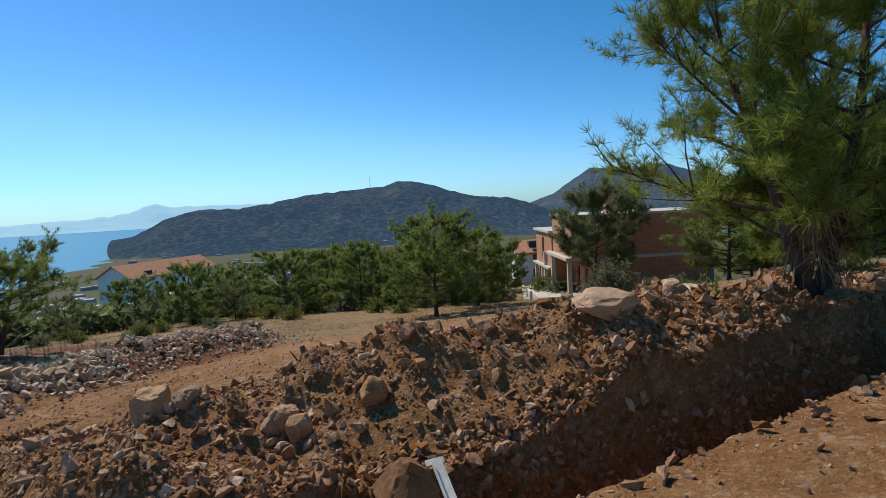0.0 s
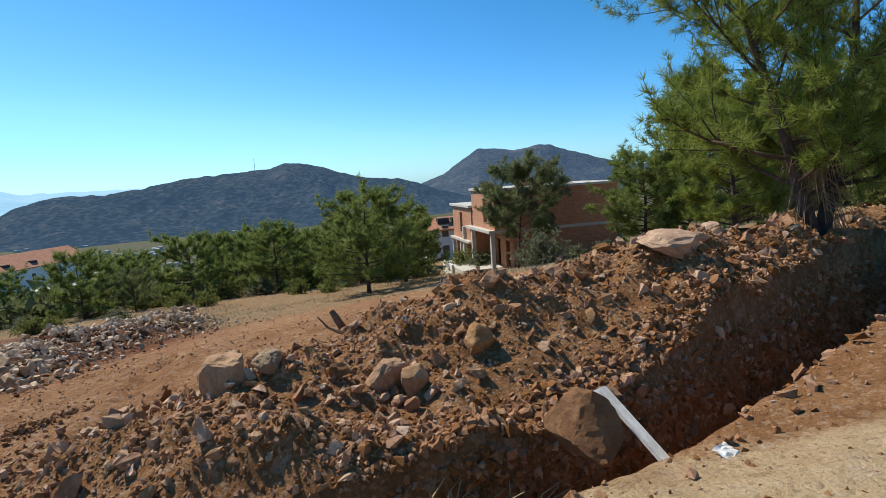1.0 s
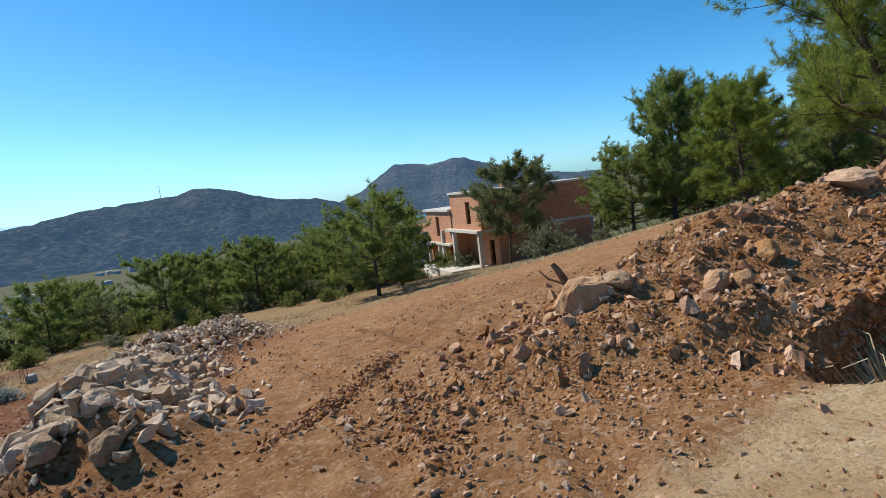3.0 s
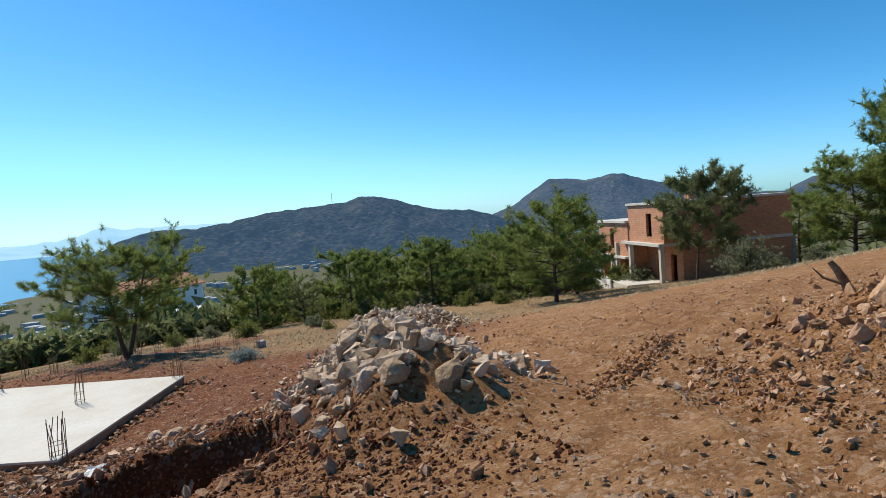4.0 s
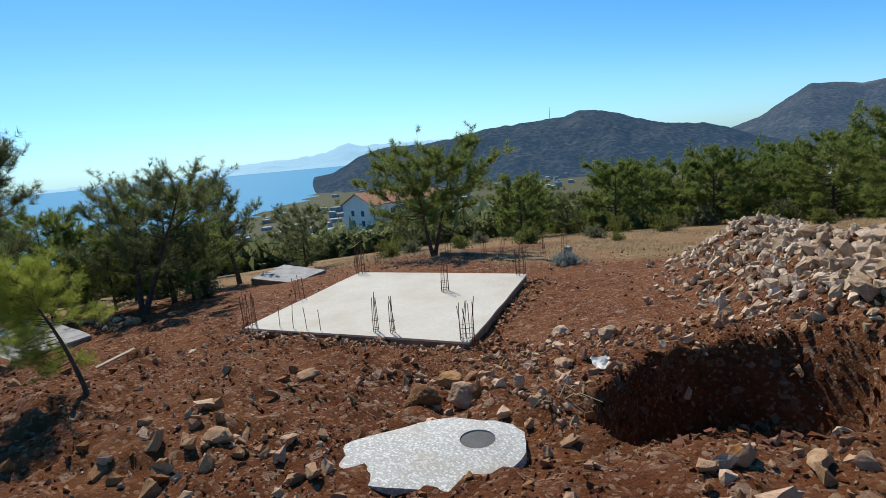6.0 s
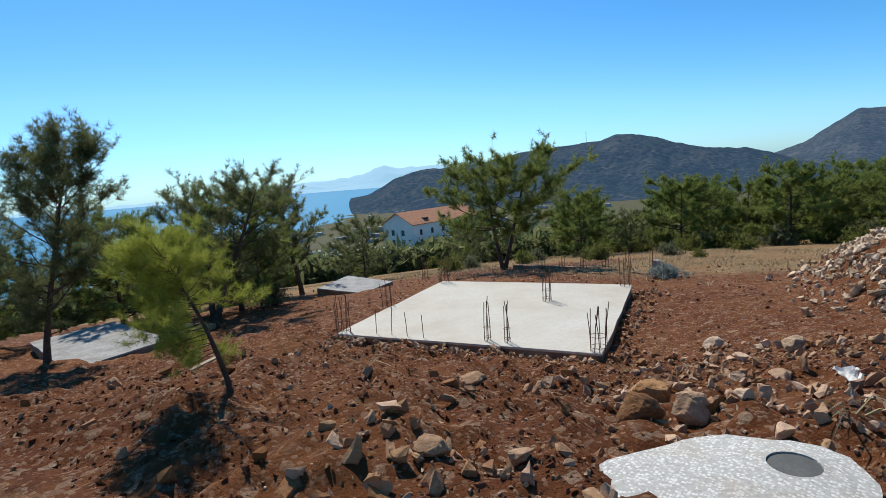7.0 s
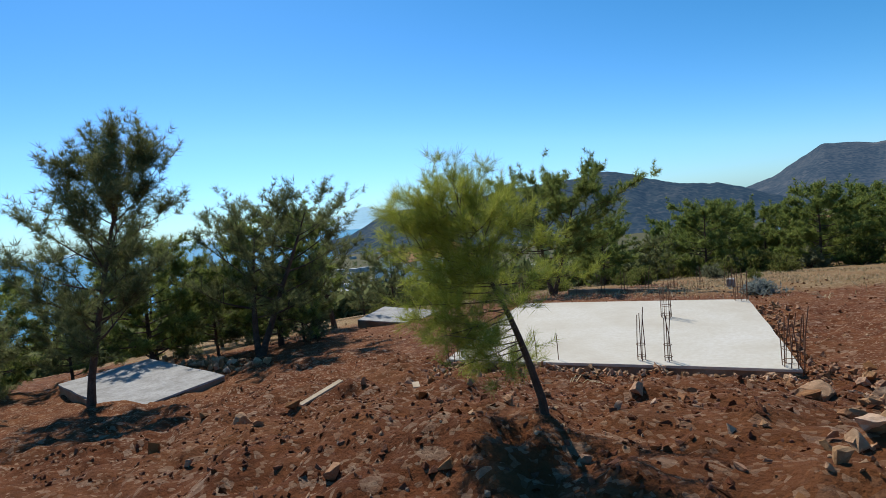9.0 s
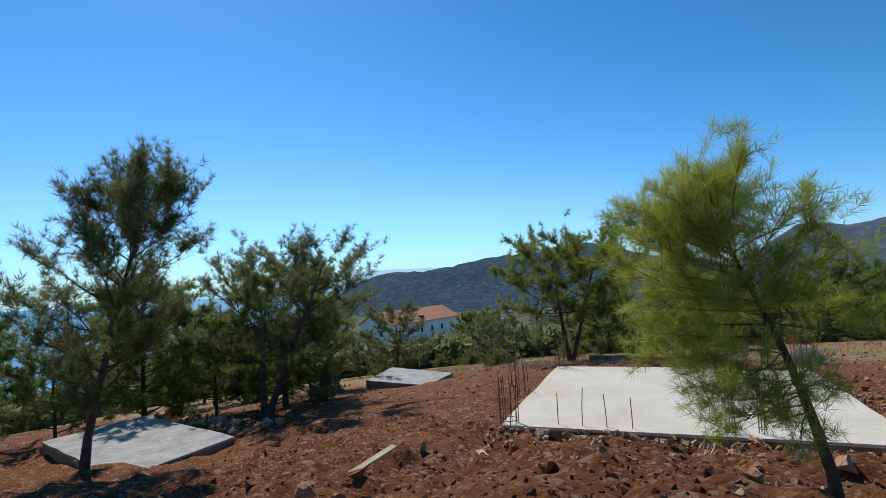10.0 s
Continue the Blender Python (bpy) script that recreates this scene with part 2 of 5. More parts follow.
def ground_material():
    m, t, b = material("soil_ground")
    vec = coords(t)
    big, mid, fine = noise_node(t, 0.35, 5, 0.6, vec), noise_node(t, 2.6, 8, 0.75, vec), noise_node(t, 30, 5, 0.75, vec)
    soil = ramp(t, mid, [(0.28, (0.20, 0.086, 0.032)), (0.5, (0.345, 0.170, 0.070)), (0.72, (0.50, 0.28, 0.132))])
    red = ramp(t, mid, [(0.28, (0.078, 0.023, 0.007)), (0.5, (0.150, 0.047, 0.016)), (0.72, (0.27, 0.104, 0.043))])
    road = ramp(t, mid, [(0.3, (0.50, 0.33, 0.17)), (0.5, (0.62, 0.435, 0.24)), (0.7, (0.72, 0.54, 0.33))])
    grass = ramp(t, mid, [(0.3, (0.15, 0.098, 0.045)), (0.5, (0.265, 0.172, 0.08)), (0.75, (0.42, 0.30, 0.15))])
    wild = ramp(t, mid, [(0.3, (0.045, 0.055, 0.025)), (0.5, (0.085, 0.085, 0.042)), (0.72, (0.21, 0.17, 0.10))])

    def pebbles(scale):
        v = node(t, "ShaderNodeTexVoronoi", Scale=scale, Randomness=1.0)
        t.links.new(vec, v.inputs["Vector"])
        sep = t.nodes.new("ShaderNodeSeparateColor")
        t.links.new(v.outputs["Color"], sep.inputs[0])
        return v.outputs["Distance"], sep.outputs[0]

    def zone(name, spread=0.35):
        a = t.nodes.new("ShaderNodeAttribute")
        a.attribute_name = name
        s = t.nodes.new("ShaderNodeMath")
        s.operation = "MULTIPLY_ADD"
        t.links.new(mid, s.inputs[0])
        s.inputs[1].default_value, s.inputs[2].default_value = spread * 2, -spread
        p = t.nodes.new("ShaderNodeMath")
        t.links.new(a.outputs["Fac"], p.inputs[0])
        t.links.new(s.outputs[0], p.inputs[1])
        return value_range(t, p.outputs[0], 0.25, 0.75)

    far_off = zone("wild", 0.6)
    col = mixed(t, zone("plot"), soil, red)
    col = mixed(t, zone("road"), col, road)
    col = mixed(t, zone("grass"), col, grass)
    d1, c1 = pebbles(26.0)
    d2, c2 = pebbles(9.0)
    col = mixed(t, value_range(t, c1, 0.75, 0.97, 0, 0.4), col, (0.60, 0.45, 0.31))
    col = mixed(t, value_range(t, c2, 0.9, 0.98, 0, 0.35), col, (0.62, 0.48, 0.35))
    col = mixed(t, value_range(t, c1, 0.0, 0.25, 0.30, 0.0), col, (0.12, 0.05, 0.022))
    col = mixed(t, value_range(t, fine, 0.35, 0.5, 0.3, 0.0), col, (0.15, 0.065, 0.03))
    col = mixed(t, value_range(t, big, 0.42, 0.66, 0, 0.45), col, (0.24, 0.10, 0.036))
    col = mixed(t, far_off, col, wild)
    t.links.new(col, b.inputs["Base Color"])
    b.inputs["Roughness"].default_value = 0.95
    b.inputs["Specular IOR Level"].default_value = 0.15
    first = t.nodes.new("ShaderNodeMath")
    t.links.new(mid, first.inputs[0])
    t.links.new(fine, first.inputs[1])
    grit = t.nodes.new("ShaderNodeMath")
    grit.operation = "MULTIPLY_ADD"
    t.links.new(d1, grit.inputs[0])
    grit.inputs[1].default_value = -0.3
    t.links.new(first.outputs[0], grit.inputs[2])
    bump(t, b, grit.outputs[0], 1.0, 0.05)
    return m


def hill_material(name, dark, mid_c, pale, haze_glow, haze_air=(0.20, 0.42, 0.80), cells=0.075):
    """Far slope: dark bushes dotted over paler ground, thicker and thinner in patches. Distance haze is painted in:
    bluish base tones plus a blue emission.
    """
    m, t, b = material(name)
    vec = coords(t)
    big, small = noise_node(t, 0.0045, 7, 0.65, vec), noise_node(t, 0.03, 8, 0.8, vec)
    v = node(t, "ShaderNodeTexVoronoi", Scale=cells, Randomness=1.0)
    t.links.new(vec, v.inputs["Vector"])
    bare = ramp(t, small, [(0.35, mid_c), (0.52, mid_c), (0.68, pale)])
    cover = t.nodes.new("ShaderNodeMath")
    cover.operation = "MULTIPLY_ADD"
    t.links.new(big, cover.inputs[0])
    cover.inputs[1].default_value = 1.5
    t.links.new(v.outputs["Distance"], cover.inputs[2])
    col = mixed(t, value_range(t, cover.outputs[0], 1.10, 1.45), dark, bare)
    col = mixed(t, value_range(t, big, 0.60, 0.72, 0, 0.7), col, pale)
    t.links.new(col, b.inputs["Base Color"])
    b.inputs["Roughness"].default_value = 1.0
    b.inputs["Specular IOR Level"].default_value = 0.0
    # even blue emission stands in for the haze before the slope
    b.inputs["Emission Color"].default_value = (*haze_air, 1)
    b.inputs["Emission Strength"].default_value = haze_glow
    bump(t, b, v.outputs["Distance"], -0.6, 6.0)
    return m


def sea_material():
    m, t, b = material("sea_water")
    vec = coords(t)
    n = noise_node(t, 0.02, 6, 0.7, vec)
    b.inputs["Base Color"].default_value = (0.045, 0.27, 0.46, 1)
    b.inputs["Roughness"].default_value = 0.55
    b.inputs["Specular IOR Level"].default_value = 0.06
    bump(t, b, n, 0.4, 2.0)
    return m


# ---- building helpers ----
def part(name, bm, mat, parent=None, label=""):
    """One mesh object from a bmesh, or from (verts, faces)."""
    me = bpy.data.meshes.new(name)
    if isinstance(bm, tuple):
        me.from_pydata(bm[0], [], bm[1])
    else:
        bm.to_mesh(me)
        bm.free()
    me.materials.append(mat)
    ob = new(name, me)
    if parent is not None:
        ob.parent = parent
    return tagged(ob, label)


def thing(name, m, label, category, group="", kind=""):
    ob = new(name)
    ob.matrix_basis = m
    ob.empty_display_size = 0.2
    return tagged(ob, label, category, group, kind)


def mesh_np(name, verts, faces, mat, smooth=False):
    """A mesh from arrays: verts (n, 3), faces (m, k)."""
    me = bpy.data.meshes.new(name)
    k = faces.shape[1]
    me.vertices.add(len(verts))
    me.vertices.foreach_set("co", np.ascontiguousarray(verts, np.float32).ravel())
    me.loops.add(faces.size)
    me.loops.foreach_set("vertex_index", np.ascontiguousarray(faces, np.int32).ravel())
    me.polygons.add(len(faces))
    me.polygons.foreach_set("loop_start", np.arange(0, faces.size, k, dtype=np.int32))
    me.polygons.foreach_set("use_smooth", np.full(len(faces), smooth))
    me.materials.append(mat)
    me.update(calc_edges=True)
    return me


def box(bm, x0, y0, z0, x1, y1, z1, bevel=0.0):
    made = bmesh.ops.create_cube(bm, size=1.0, matrix=Matrix.Translation(((x0 + x1) / 2, (y0 + y1) / 2, (z0 + z1) / 2)) @ Matrix.Diagonal((x1 - x0, y1 - y0, z1 - z0, 1)))
    if bevel:
        edges = {e for v in made["verts"] for e in v.link_edges}
        bmesh.ops.bevel(bm, geom=list(edges), offset=bevel, segments=1, affect="EDGES")
    return bm


def box_part(name, dims, mat, parent=None, label="", bevel=0.0):
    return part(name, box(bmesh.new(), *dims, bevel), mat, parent, label)


def tube(verts, faces, points, radii, sides=7):
    """Adds a tapered tube along points to the lists."""
    points = [Vector(p) for p in points]
    start = len(verts)
    for i, (p, r) in enumerate(zip(points, radii)):
        d = (points[min(i + 1, len(points) - 1)] - points[max(i - 1, 0)]).normalized()
        side = d.orthogonal().normalized()
        if i and abs(side.dot(last)) < 0.99:
            side = (last - d * last.dot(d)).normalized()
        last = side
        up = d.cross(side)
        for k in range(sides):
            a = 2 * math.pi * k / sides
            verts.append(p + (side * math.cos(a) + up * math.sin(a)) * r)
    for i in range(len(points) - 1):
        for k in range(sides):
            a, b = start + i * sides + k, start + i * sides + (k + 1) % sides
            faces.append((a, b, b + sides, a + sides))
    faces.append(tuple(range(start + sides - 1, start - 1, -1)))
    faces.append(tuple(range(start + (len(points) - 1) * sides, start + len(points) * sides)))


# ---- ground: one sheet with road, spoil mound, trench, pit, plot and valley ----
def value_noise(x, y, seed=0):
    xi, yi = np.floor(x).astype(np.int64), np.floor(y).astype(np.int64)
    fx, fy = x - xi, y - yi
    fx, fy = fx * fx * (3 - 2 * fx), fy * fy * (3 - 2 * fy)

    def h(a, b):
        n = (a * 374761393 + b * 668265263 + seed * 974711) & 0x7FFFFFFF
        n = ((n ^ (n >> 13)) * 1274126177) & 0x7FFFFFFF
        return ((n ^ (n >> 16)) & 0xFFFF) / 65535.0 * 2 - 1

    return (h(xi, yi) * (1 - fx) + h(xi + 1, yi) * fx) * (1 - fy) + (h(xi, yi + 1) * (1 - fx) + h(xi + 1, yi + 1) * fx) * fy


def fbm(x, y, scale, octaves=4, seed=0, gain=0.5):
    total, amp = 0.0, 1.0
    for o in range(octaves):
        total = total + amp * value_noise(x * scale * 2**o + 17.3 * o, y * scale * 2**o - 9.1 * o, seed + o)
        amp *= gain
    return total


def smooth(a):
    a = np.clip(a, 0, 1)
    return a * a * (3 - 2 * a)


def along(x, y, line):
    """The distance to a line of (x, y, a, b) and a, b at the nearest place on it."""
    best = np.full(np.shape(x), 1e9)
    va, vb = np.zeros_like(best), np.zeros_like(best)
    for (x0, y0, a0, b0), (x1, y1, a1, b1) in zip(line, line[1:]):
        dx, dy = x1 - x0, y1 - y0
        k = np.clip(((x - x0) * dx + (y - y0) * dy) / (dx * dx + dy * dy), 0, 1)
        d = np.hypot(x - x0 - k * dx, y - y0 - k * dy)
        near = d < best
        best = np.where(near, d, best)
        va, vb = np.where(near, a0 + k * (a1 - a0), va), np.where(near, b0 + k * (b1 - b0), vb)
    return best, va, vb


LEVELS = np.array([
    (9, 2.2, 0.8), (3.4, 1.0, 0.25), (0, 0.1, -0.15), (-4.9, -1.3, -0.72), (-8, -1.9, -0.95), (-11.6, -2.1, -1.4), (-14.3, -2.5, -1.95),
    (-17.9, -3.2, -2.4), (-24, -4, -3.1), (-34, -5, -4.3), (-5, -12, 0.2), (-22, -14, -2.0), (8, -10, 1.4), (2.4, 5.6, -0.65), (-2.1, 5.5, -0.85),
    (-1.7, 9.2, -0.8), (-6.8, 3.5, -1.15), (-5, 9, -1.2), (-11, 1.3, -1.8), (-13.1, 1.9, -2.3), (-12.6, 5.2, -2.4), (-18, 0.5, -1.98), (-17.2, -0.9, -2.1), (-20.5, 0.2, -2.5), (-23.6, 3, -3.6),
    (-25.7, 2.8, -3.75), (-30, 4, -4.6), (-36, 4, -5.0), (-17.1, 7.0, -3.85), (-23.2, 5.6, -3.85), (-18.8, 13.8, -3.9), (-24.8, 12.2, -3.9),
    (-32, 14, -5.1), (-37.5, 15.5, -5.9), (-28.5, 21, -5.1), (-17.7, 17.3, -4.1)])
LEVELS = np.vstack([LEVELS, np.array([
    (-7.9, 30.7, -4.8), (2.3, 31.8, -3.6), (-11.4, 33, -5.2), (-5, 40, -5.5), (4, 43, -5.3), (-3, 50, -6.8), (-27, 66, -10), (-37, 73, -12), (-115, 105, -19.5), (-118, 150, -23), (-90, 92, -17.5), (-24, 82, -11), (-7, 74, -9.5), (35, 45, -1.5),
    (6, 10.5, -0.2), (13, 13, 0.4), (14, 25, -0.6), (11, 33, -2.4), (-60, 20, -9.5), (-120, 0, -24), (-160, 110, -34), (0, 120, -24),
    (60, 90, -16), (80, 0, 6), (60, -60, 10), (-60, -60, -7), (-150, -100, -30)])])


def rbf_fit(p):
    r = np.hypot(p[:, None, 0] - p[None, :, 0], p[:, None, 1] - p[None, :, 1])
    k = np.sqrt(r * r + 4.0)
    n = len(p)
    a = np.zeros((n + 3, n + 3))
    a[:n, :n] = k - 0.35 * np.eye(n)
    a[:n, n:], a[n:, :n] = np.c_[p[:, :2], np.ones(n)], np.c_[p[:, :2], np.ones(n)].T
    return np.linalg.solve(a, np.r_[p[:, 2], 0, 0, 0])


RBF = rbf_fit(LEVELS)


def base_level(x, y):
    z = RBF[-3] * x + RBF[-2] * y + RBF[-1]
    for (px, py, _), w in zip(LEVELS, RBF[:-3]):
        z = z + w * np.sqrt((x - px) ** 2 + (y - py) ** 2 + 4.0)
    return z


ROAD = [(30, 6.5, 4.2, 0), (9, 1.6, 4.4, 0), (3.4, 0.6, 4.3, 0), (0, -0.4, 3.8, 0), (-5, -1.8, 2.5, 0), (-12, -2.9, 2.2, 0), (-18, -3.9, 2.2, 0), (-40, -6.5, 2.2, 0)]
MOUND = [(-3.0, 5.4, 0.12, 1.5), (-1.7, 6.3, 0.50, 2.0), (0.4, 7.6, 0.82, 2.4), (2.9, 8.5, 0.95, 2.3), (6.3, 10.9, 0.68, 2.1), (11, 15.4, 0.25, 2.4), (22, 25, 0.3, 3.0)]
TRENCH = [(-0.6, 3.5, 0.2, 0.25), (0.3, 4.1, 0.65, 0.32), (2.05, 5.45, 0.95, 0.36), (3.75, 6.95, 1.0, 0.38), (7.1, 9.95, 1.0, 0.42), (12, 14.4, 0.8, 0.5)]
PILE = [(-7.8, 4.6, 0.74, 1.8), (-9.3, 6.9, 0.9, 1.9), (-10.9, 10.2, 1.05, 2.1), (-12.4, 14.2, 1.15, 2.4), (-13.0, 18.2, 1.35, 2.5), (-12.7, 21.4, 0.9, 1.9)]
APRON = [(-3.0, 5.0, 0.15, 0.7), (-1.9, 4.75, 0.42, 0.8), (-0.7, 4.7, 0.42, 0.8), (0.4, 5.2, 0.22, 0.8)]
TRACKS = [[(-7.2, 10.0, 0, 0), (-5.4, 6.0, 0, 0), (-4.6, 3.6, 0, 0), (-4.4, 1.2, 0, 0)], [(-5.6, 10.4, 0, 0), (-3.9, 6.4, 0, 0), (-3.1, 3.8, 0, 0), (-2.9, 1.4, 0, 0)]]
SHORE = [(-380, -900), (-480, 130), (-996, 836), (-1500, 1500), (-1500, 4700)]
SEA_Z = -85.0


def shore_side(x, y):
    """Over 0 on land: how far inland of the coast, roughly."""
    xs = np.interp(y, [p[1] for p in SHORE], [p[0] for p in SHORE])
    return x - xs


def ground_level(x, y, detail=True):
    x, y = np.asarray(x, float), np.asarray(y, float)
    r = np.hypot(x + 10, y - 5)
    near = base_level(np.clip(x, -165, 100), np.clip(y, -110, 155))
    far = np.interp(r, [60, 140, 250, 450, 800, 1200, 5000], [-9, -24, -46, -66, -80, -82, -81])
    right = smooth((x - 0.15 * np.abs(y) - 20) / 250) * np.interp(r, [100, 400, 1500, 4000], [8, 40, 50, 40])
    far = far + right + fbm(x, y, 0.004, 4, 11) * np.interp(r, [90, 400], [1.0, 5.0]) * smooth((shore_side(x, y) - 20) / 200)
    far = np.where(shore_side(x, y) > 0, far, far - smooth(-shore_side(x, y) / 60) * 14)
    z = near + (far - near) * smooth((r - 140) / 90)
    d_road, half, _ = along(x, y, ROAD)
    on_road = 1 - smooth((d_road - half) / 0.9)
    close = 1 - smooth((r - 45) / 30)
    d, h, w = along(x, y, MOUND)
    hump = h * (1 - smooth(d / w)) * (1 + 0.25 * fbm(x, y, 0.7, 3, 3))
    d, h, w = along(x, y, APRON)
    hump = np.maximum(hump, hump * 0.6 + h * (1 - smooth(d / w)) * (1 + 0.5 * fbm(x, y, 1.1, 3, 4)))
    d, h, w = along(x, y, PILE)
    hump = hump + h * 0.8 * (1 - smooth(d / w)) * (1 + 0.2 * fbm(x, y, 0.8, 3, 5))
    d, h, w = along(x, y, TRENCH)
    dig = h * (1 - smooth((d - w * 0.75) / 0.3))
    hump = np.where(dig > 0.02, hump * smooth((d - w * 0.5) / 0.9), hump)
    pit = (np.abs((x + 11.2) / 1.30) ** 3 + np.abs((y - 4.3) / 1.62) ** 3) ** (1 / 3) + 0.10 * fbm(x, y, 1.3, 2, 8)
    dig = dig + 1.35 * (1 - smooth((pit - 0.86) / 0.22))
    z = z + (hump - dig) * close
    if detail:
        loose = np.clip(hump * 1.5, 0, 1) + 0.6 * smooth((-9 - x) / 3) * (y < 7) * (d_road > half) + 0.25 + 0.7 * np.clip(dig, 0, 1)
        rough = (1 - 0.82 * on_road) * close
        z = z + rough * (0.11 * loose * fbm(x, y, 0.9, 3, 21) + 0.105 * loose * fbm(x, y, 2.4, 2, 31, 0.65) + 0.05 * loose * np.abs(fbm(x, y, 4.6, 1, 61, 0.6))) + close * 0.018 * fbm(x, y, 2.5, 3, 41)
        for track in TRACKS:
            d = along(x, y, track)[0]
            lugs = 0.5 + 0.5 * np.sign(np.sin((x * 0.35 + y) * 2 * math.pi / 0.28))
            z = z + close * (0.035 * np.exp(-((d - 0.34) / 0.10) ** 2) - (0.03 + 0.02 * lugs) * np.exp(-((d / 0.22) ** 4)))
        ruts = np.sin((d_road - 0.4) * 2 * math.pi / 1.5)
        z = z + close * on_road * 0.02 * ruts
    return z


def spaced(fine0, fine1, step, low, high, grow=1.09):
    mid = list(np.arange(fine0, fine1, step))
    for sign, start, end in ((1, mid[-1], high), (-1, mid[0], low)):
        s, at, out = step, start, []
        while sign * (end - at) > 0:
            s = min(s * grow, 160)
            at += sign * s
            out.append(at)
        mid = mid + out if sign > 0 else out[::-1] + mid
    return np.array(mid)


def build_ground():
    gx, gy = spaced(-25, 7.5, 0.07, -4800, 4800), spaced(-1.5, 12, 0.07, -700, 4800)
    x, y = np.meshgrid(gx, gy)
    z = ground_level(x, y)
    nx, ny = len(gx), len(gy)
    i = np.arange(nx * ny).reshape(ny, nx)
    faces = np.stack([i[:-1, :-1], i[:-1, 1:], i[1:, 1:], i[1:, :-1]], -1).reshape(-1, 4)
    me = mesh_np("ground", np.stack([x, y, z], -1).reshape(-1, 3), faces, ground_material(), True)
    d, half, _ = along(x, y, ROAD)
    road = 1 - smooth((d - half + 0.6) / 1.2)
    r = np.hypot(x + 10, y - 5)
    grass = smooth((y - 17 - 0.25 * (x + 8)) / 7) * smooth((x + 26) / 5) + smooth((r - 24) / 8) * (y > 8)
    wild = smooth((r - 55) / 40)
    for name, w in (("road", road), ("plot", smooth((-6.5 - x) / 6) * (r < 40)), ("grass", np.clip(grass, 0, 1)), ("wild", wild)):
        me.attributes.new(name, "FLOAT", "POINT").data.foreach_set("value", np.ascontiguousarray(w, np.float32).ravel())
    tagged(new("ground", me), "reddish brown stony soil with a dug trench and spoil", "ground", kind="structure")


def gz(x, y):
    return float(ground_level(x, y))


build_ground()


# ---- far setting: sea, hills, islands ----
def polar_hill(name, ridge, foot, crest, back, base, mat, seed, label):
    """A range seen from the plot: ridge gives (azimuth, elevation) of its skyline in degrees."""
    az = np.radians(np.linspace(ridge[0][0], ridge[-1][0], 260))
    el = np.radians(np.interp(np.degrees(az), [p[0] for p in ridge], [p[1] for p in ridge]))
    el = el + np.radians(0.06) * fbm(az * 57, az * 0, 1.3, 4, seed)
    s = np.r_[np.linspace(0, 1, 60), np.linspace(1.05, 2, 12)]
    a, k = np.meshgrid(az, s)
    e = np.meshgrid(el, s)[0]
    rad = np.where(k <= 1, foot + (crest - foot) * k, crest + (back - crest) * (k - 1))
    x, y = np.sin(a) * rad - 8, np.cos(a) * rad
    top = crest * np.tan(e) + 0.6
    lift = np.where(k <= 1, smooth(k) * 0.55 + k * 0.45, 1 - smooth(k - 1) * 0.7)
    fold = fbm(a * 57 * 0.35, k * 4.0, 0.9, 5, seed + 5) * 11 * np.sin(np.clip(k, 0, 1) * math.pi) * smooth((top - base) / 60)
    z = base + (top - base) * lift + fold
    n, m = len(az), len(s)
    i = np.arange(n * m).reshape(m, n)
    f = np.stack([i[:-1, :-1], i[:-1, 1:], i[1:, 1:], i[1:, :-1]], -1).reshape(-1, 4)
    tagged(new(name, mesh_np(name, np.stack([x, y, z], -1).reshape(-1, 3), f, mat, True)), label, "hill", kind="structure")


# all three ranges carry haze in their bluish base colours and their glow
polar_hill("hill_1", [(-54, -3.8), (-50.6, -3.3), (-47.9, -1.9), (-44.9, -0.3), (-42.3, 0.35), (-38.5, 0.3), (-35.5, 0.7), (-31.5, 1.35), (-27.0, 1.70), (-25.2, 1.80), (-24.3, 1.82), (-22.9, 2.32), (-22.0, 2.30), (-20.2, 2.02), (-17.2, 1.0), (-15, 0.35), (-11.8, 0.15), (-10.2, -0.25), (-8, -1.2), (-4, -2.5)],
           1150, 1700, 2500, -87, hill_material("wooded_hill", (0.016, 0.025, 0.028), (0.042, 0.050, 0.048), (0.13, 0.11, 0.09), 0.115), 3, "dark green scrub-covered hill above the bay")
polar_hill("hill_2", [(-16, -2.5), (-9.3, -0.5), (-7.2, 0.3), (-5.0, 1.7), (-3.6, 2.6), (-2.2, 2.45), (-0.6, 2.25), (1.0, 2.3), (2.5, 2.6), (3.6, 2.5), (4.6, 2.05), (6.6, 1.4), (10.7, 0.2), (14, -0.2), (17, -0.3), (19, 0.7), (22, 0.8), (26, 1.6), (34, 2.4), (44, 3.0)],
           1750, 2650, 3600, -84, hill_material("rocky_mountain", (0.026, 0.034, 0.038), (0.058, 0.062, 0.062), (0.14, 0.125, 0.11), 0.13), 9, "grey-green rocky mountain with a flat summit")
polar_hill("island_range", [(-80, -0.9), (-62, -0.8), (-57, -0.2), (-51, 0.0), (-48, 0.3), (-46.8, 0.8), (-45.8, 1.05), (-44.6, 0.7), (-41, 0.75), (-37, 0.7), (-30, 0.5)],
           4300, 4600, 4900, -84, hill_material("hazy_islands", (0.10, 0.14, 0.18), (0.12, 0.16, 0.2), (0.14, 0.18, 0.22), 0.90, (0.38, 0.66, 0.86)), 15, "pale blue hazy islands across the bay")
SEA = bmesh.new()
bmesh.ops.create_grid(SEA, x_segments=30, y_segments=30, size=4900, matrix=Matrix.Translation((0, 0, SEA_Z)))
tagged(part("sea", SEA, sea_material()), "calm blue sea water in the bay", "sea", kind="structure")


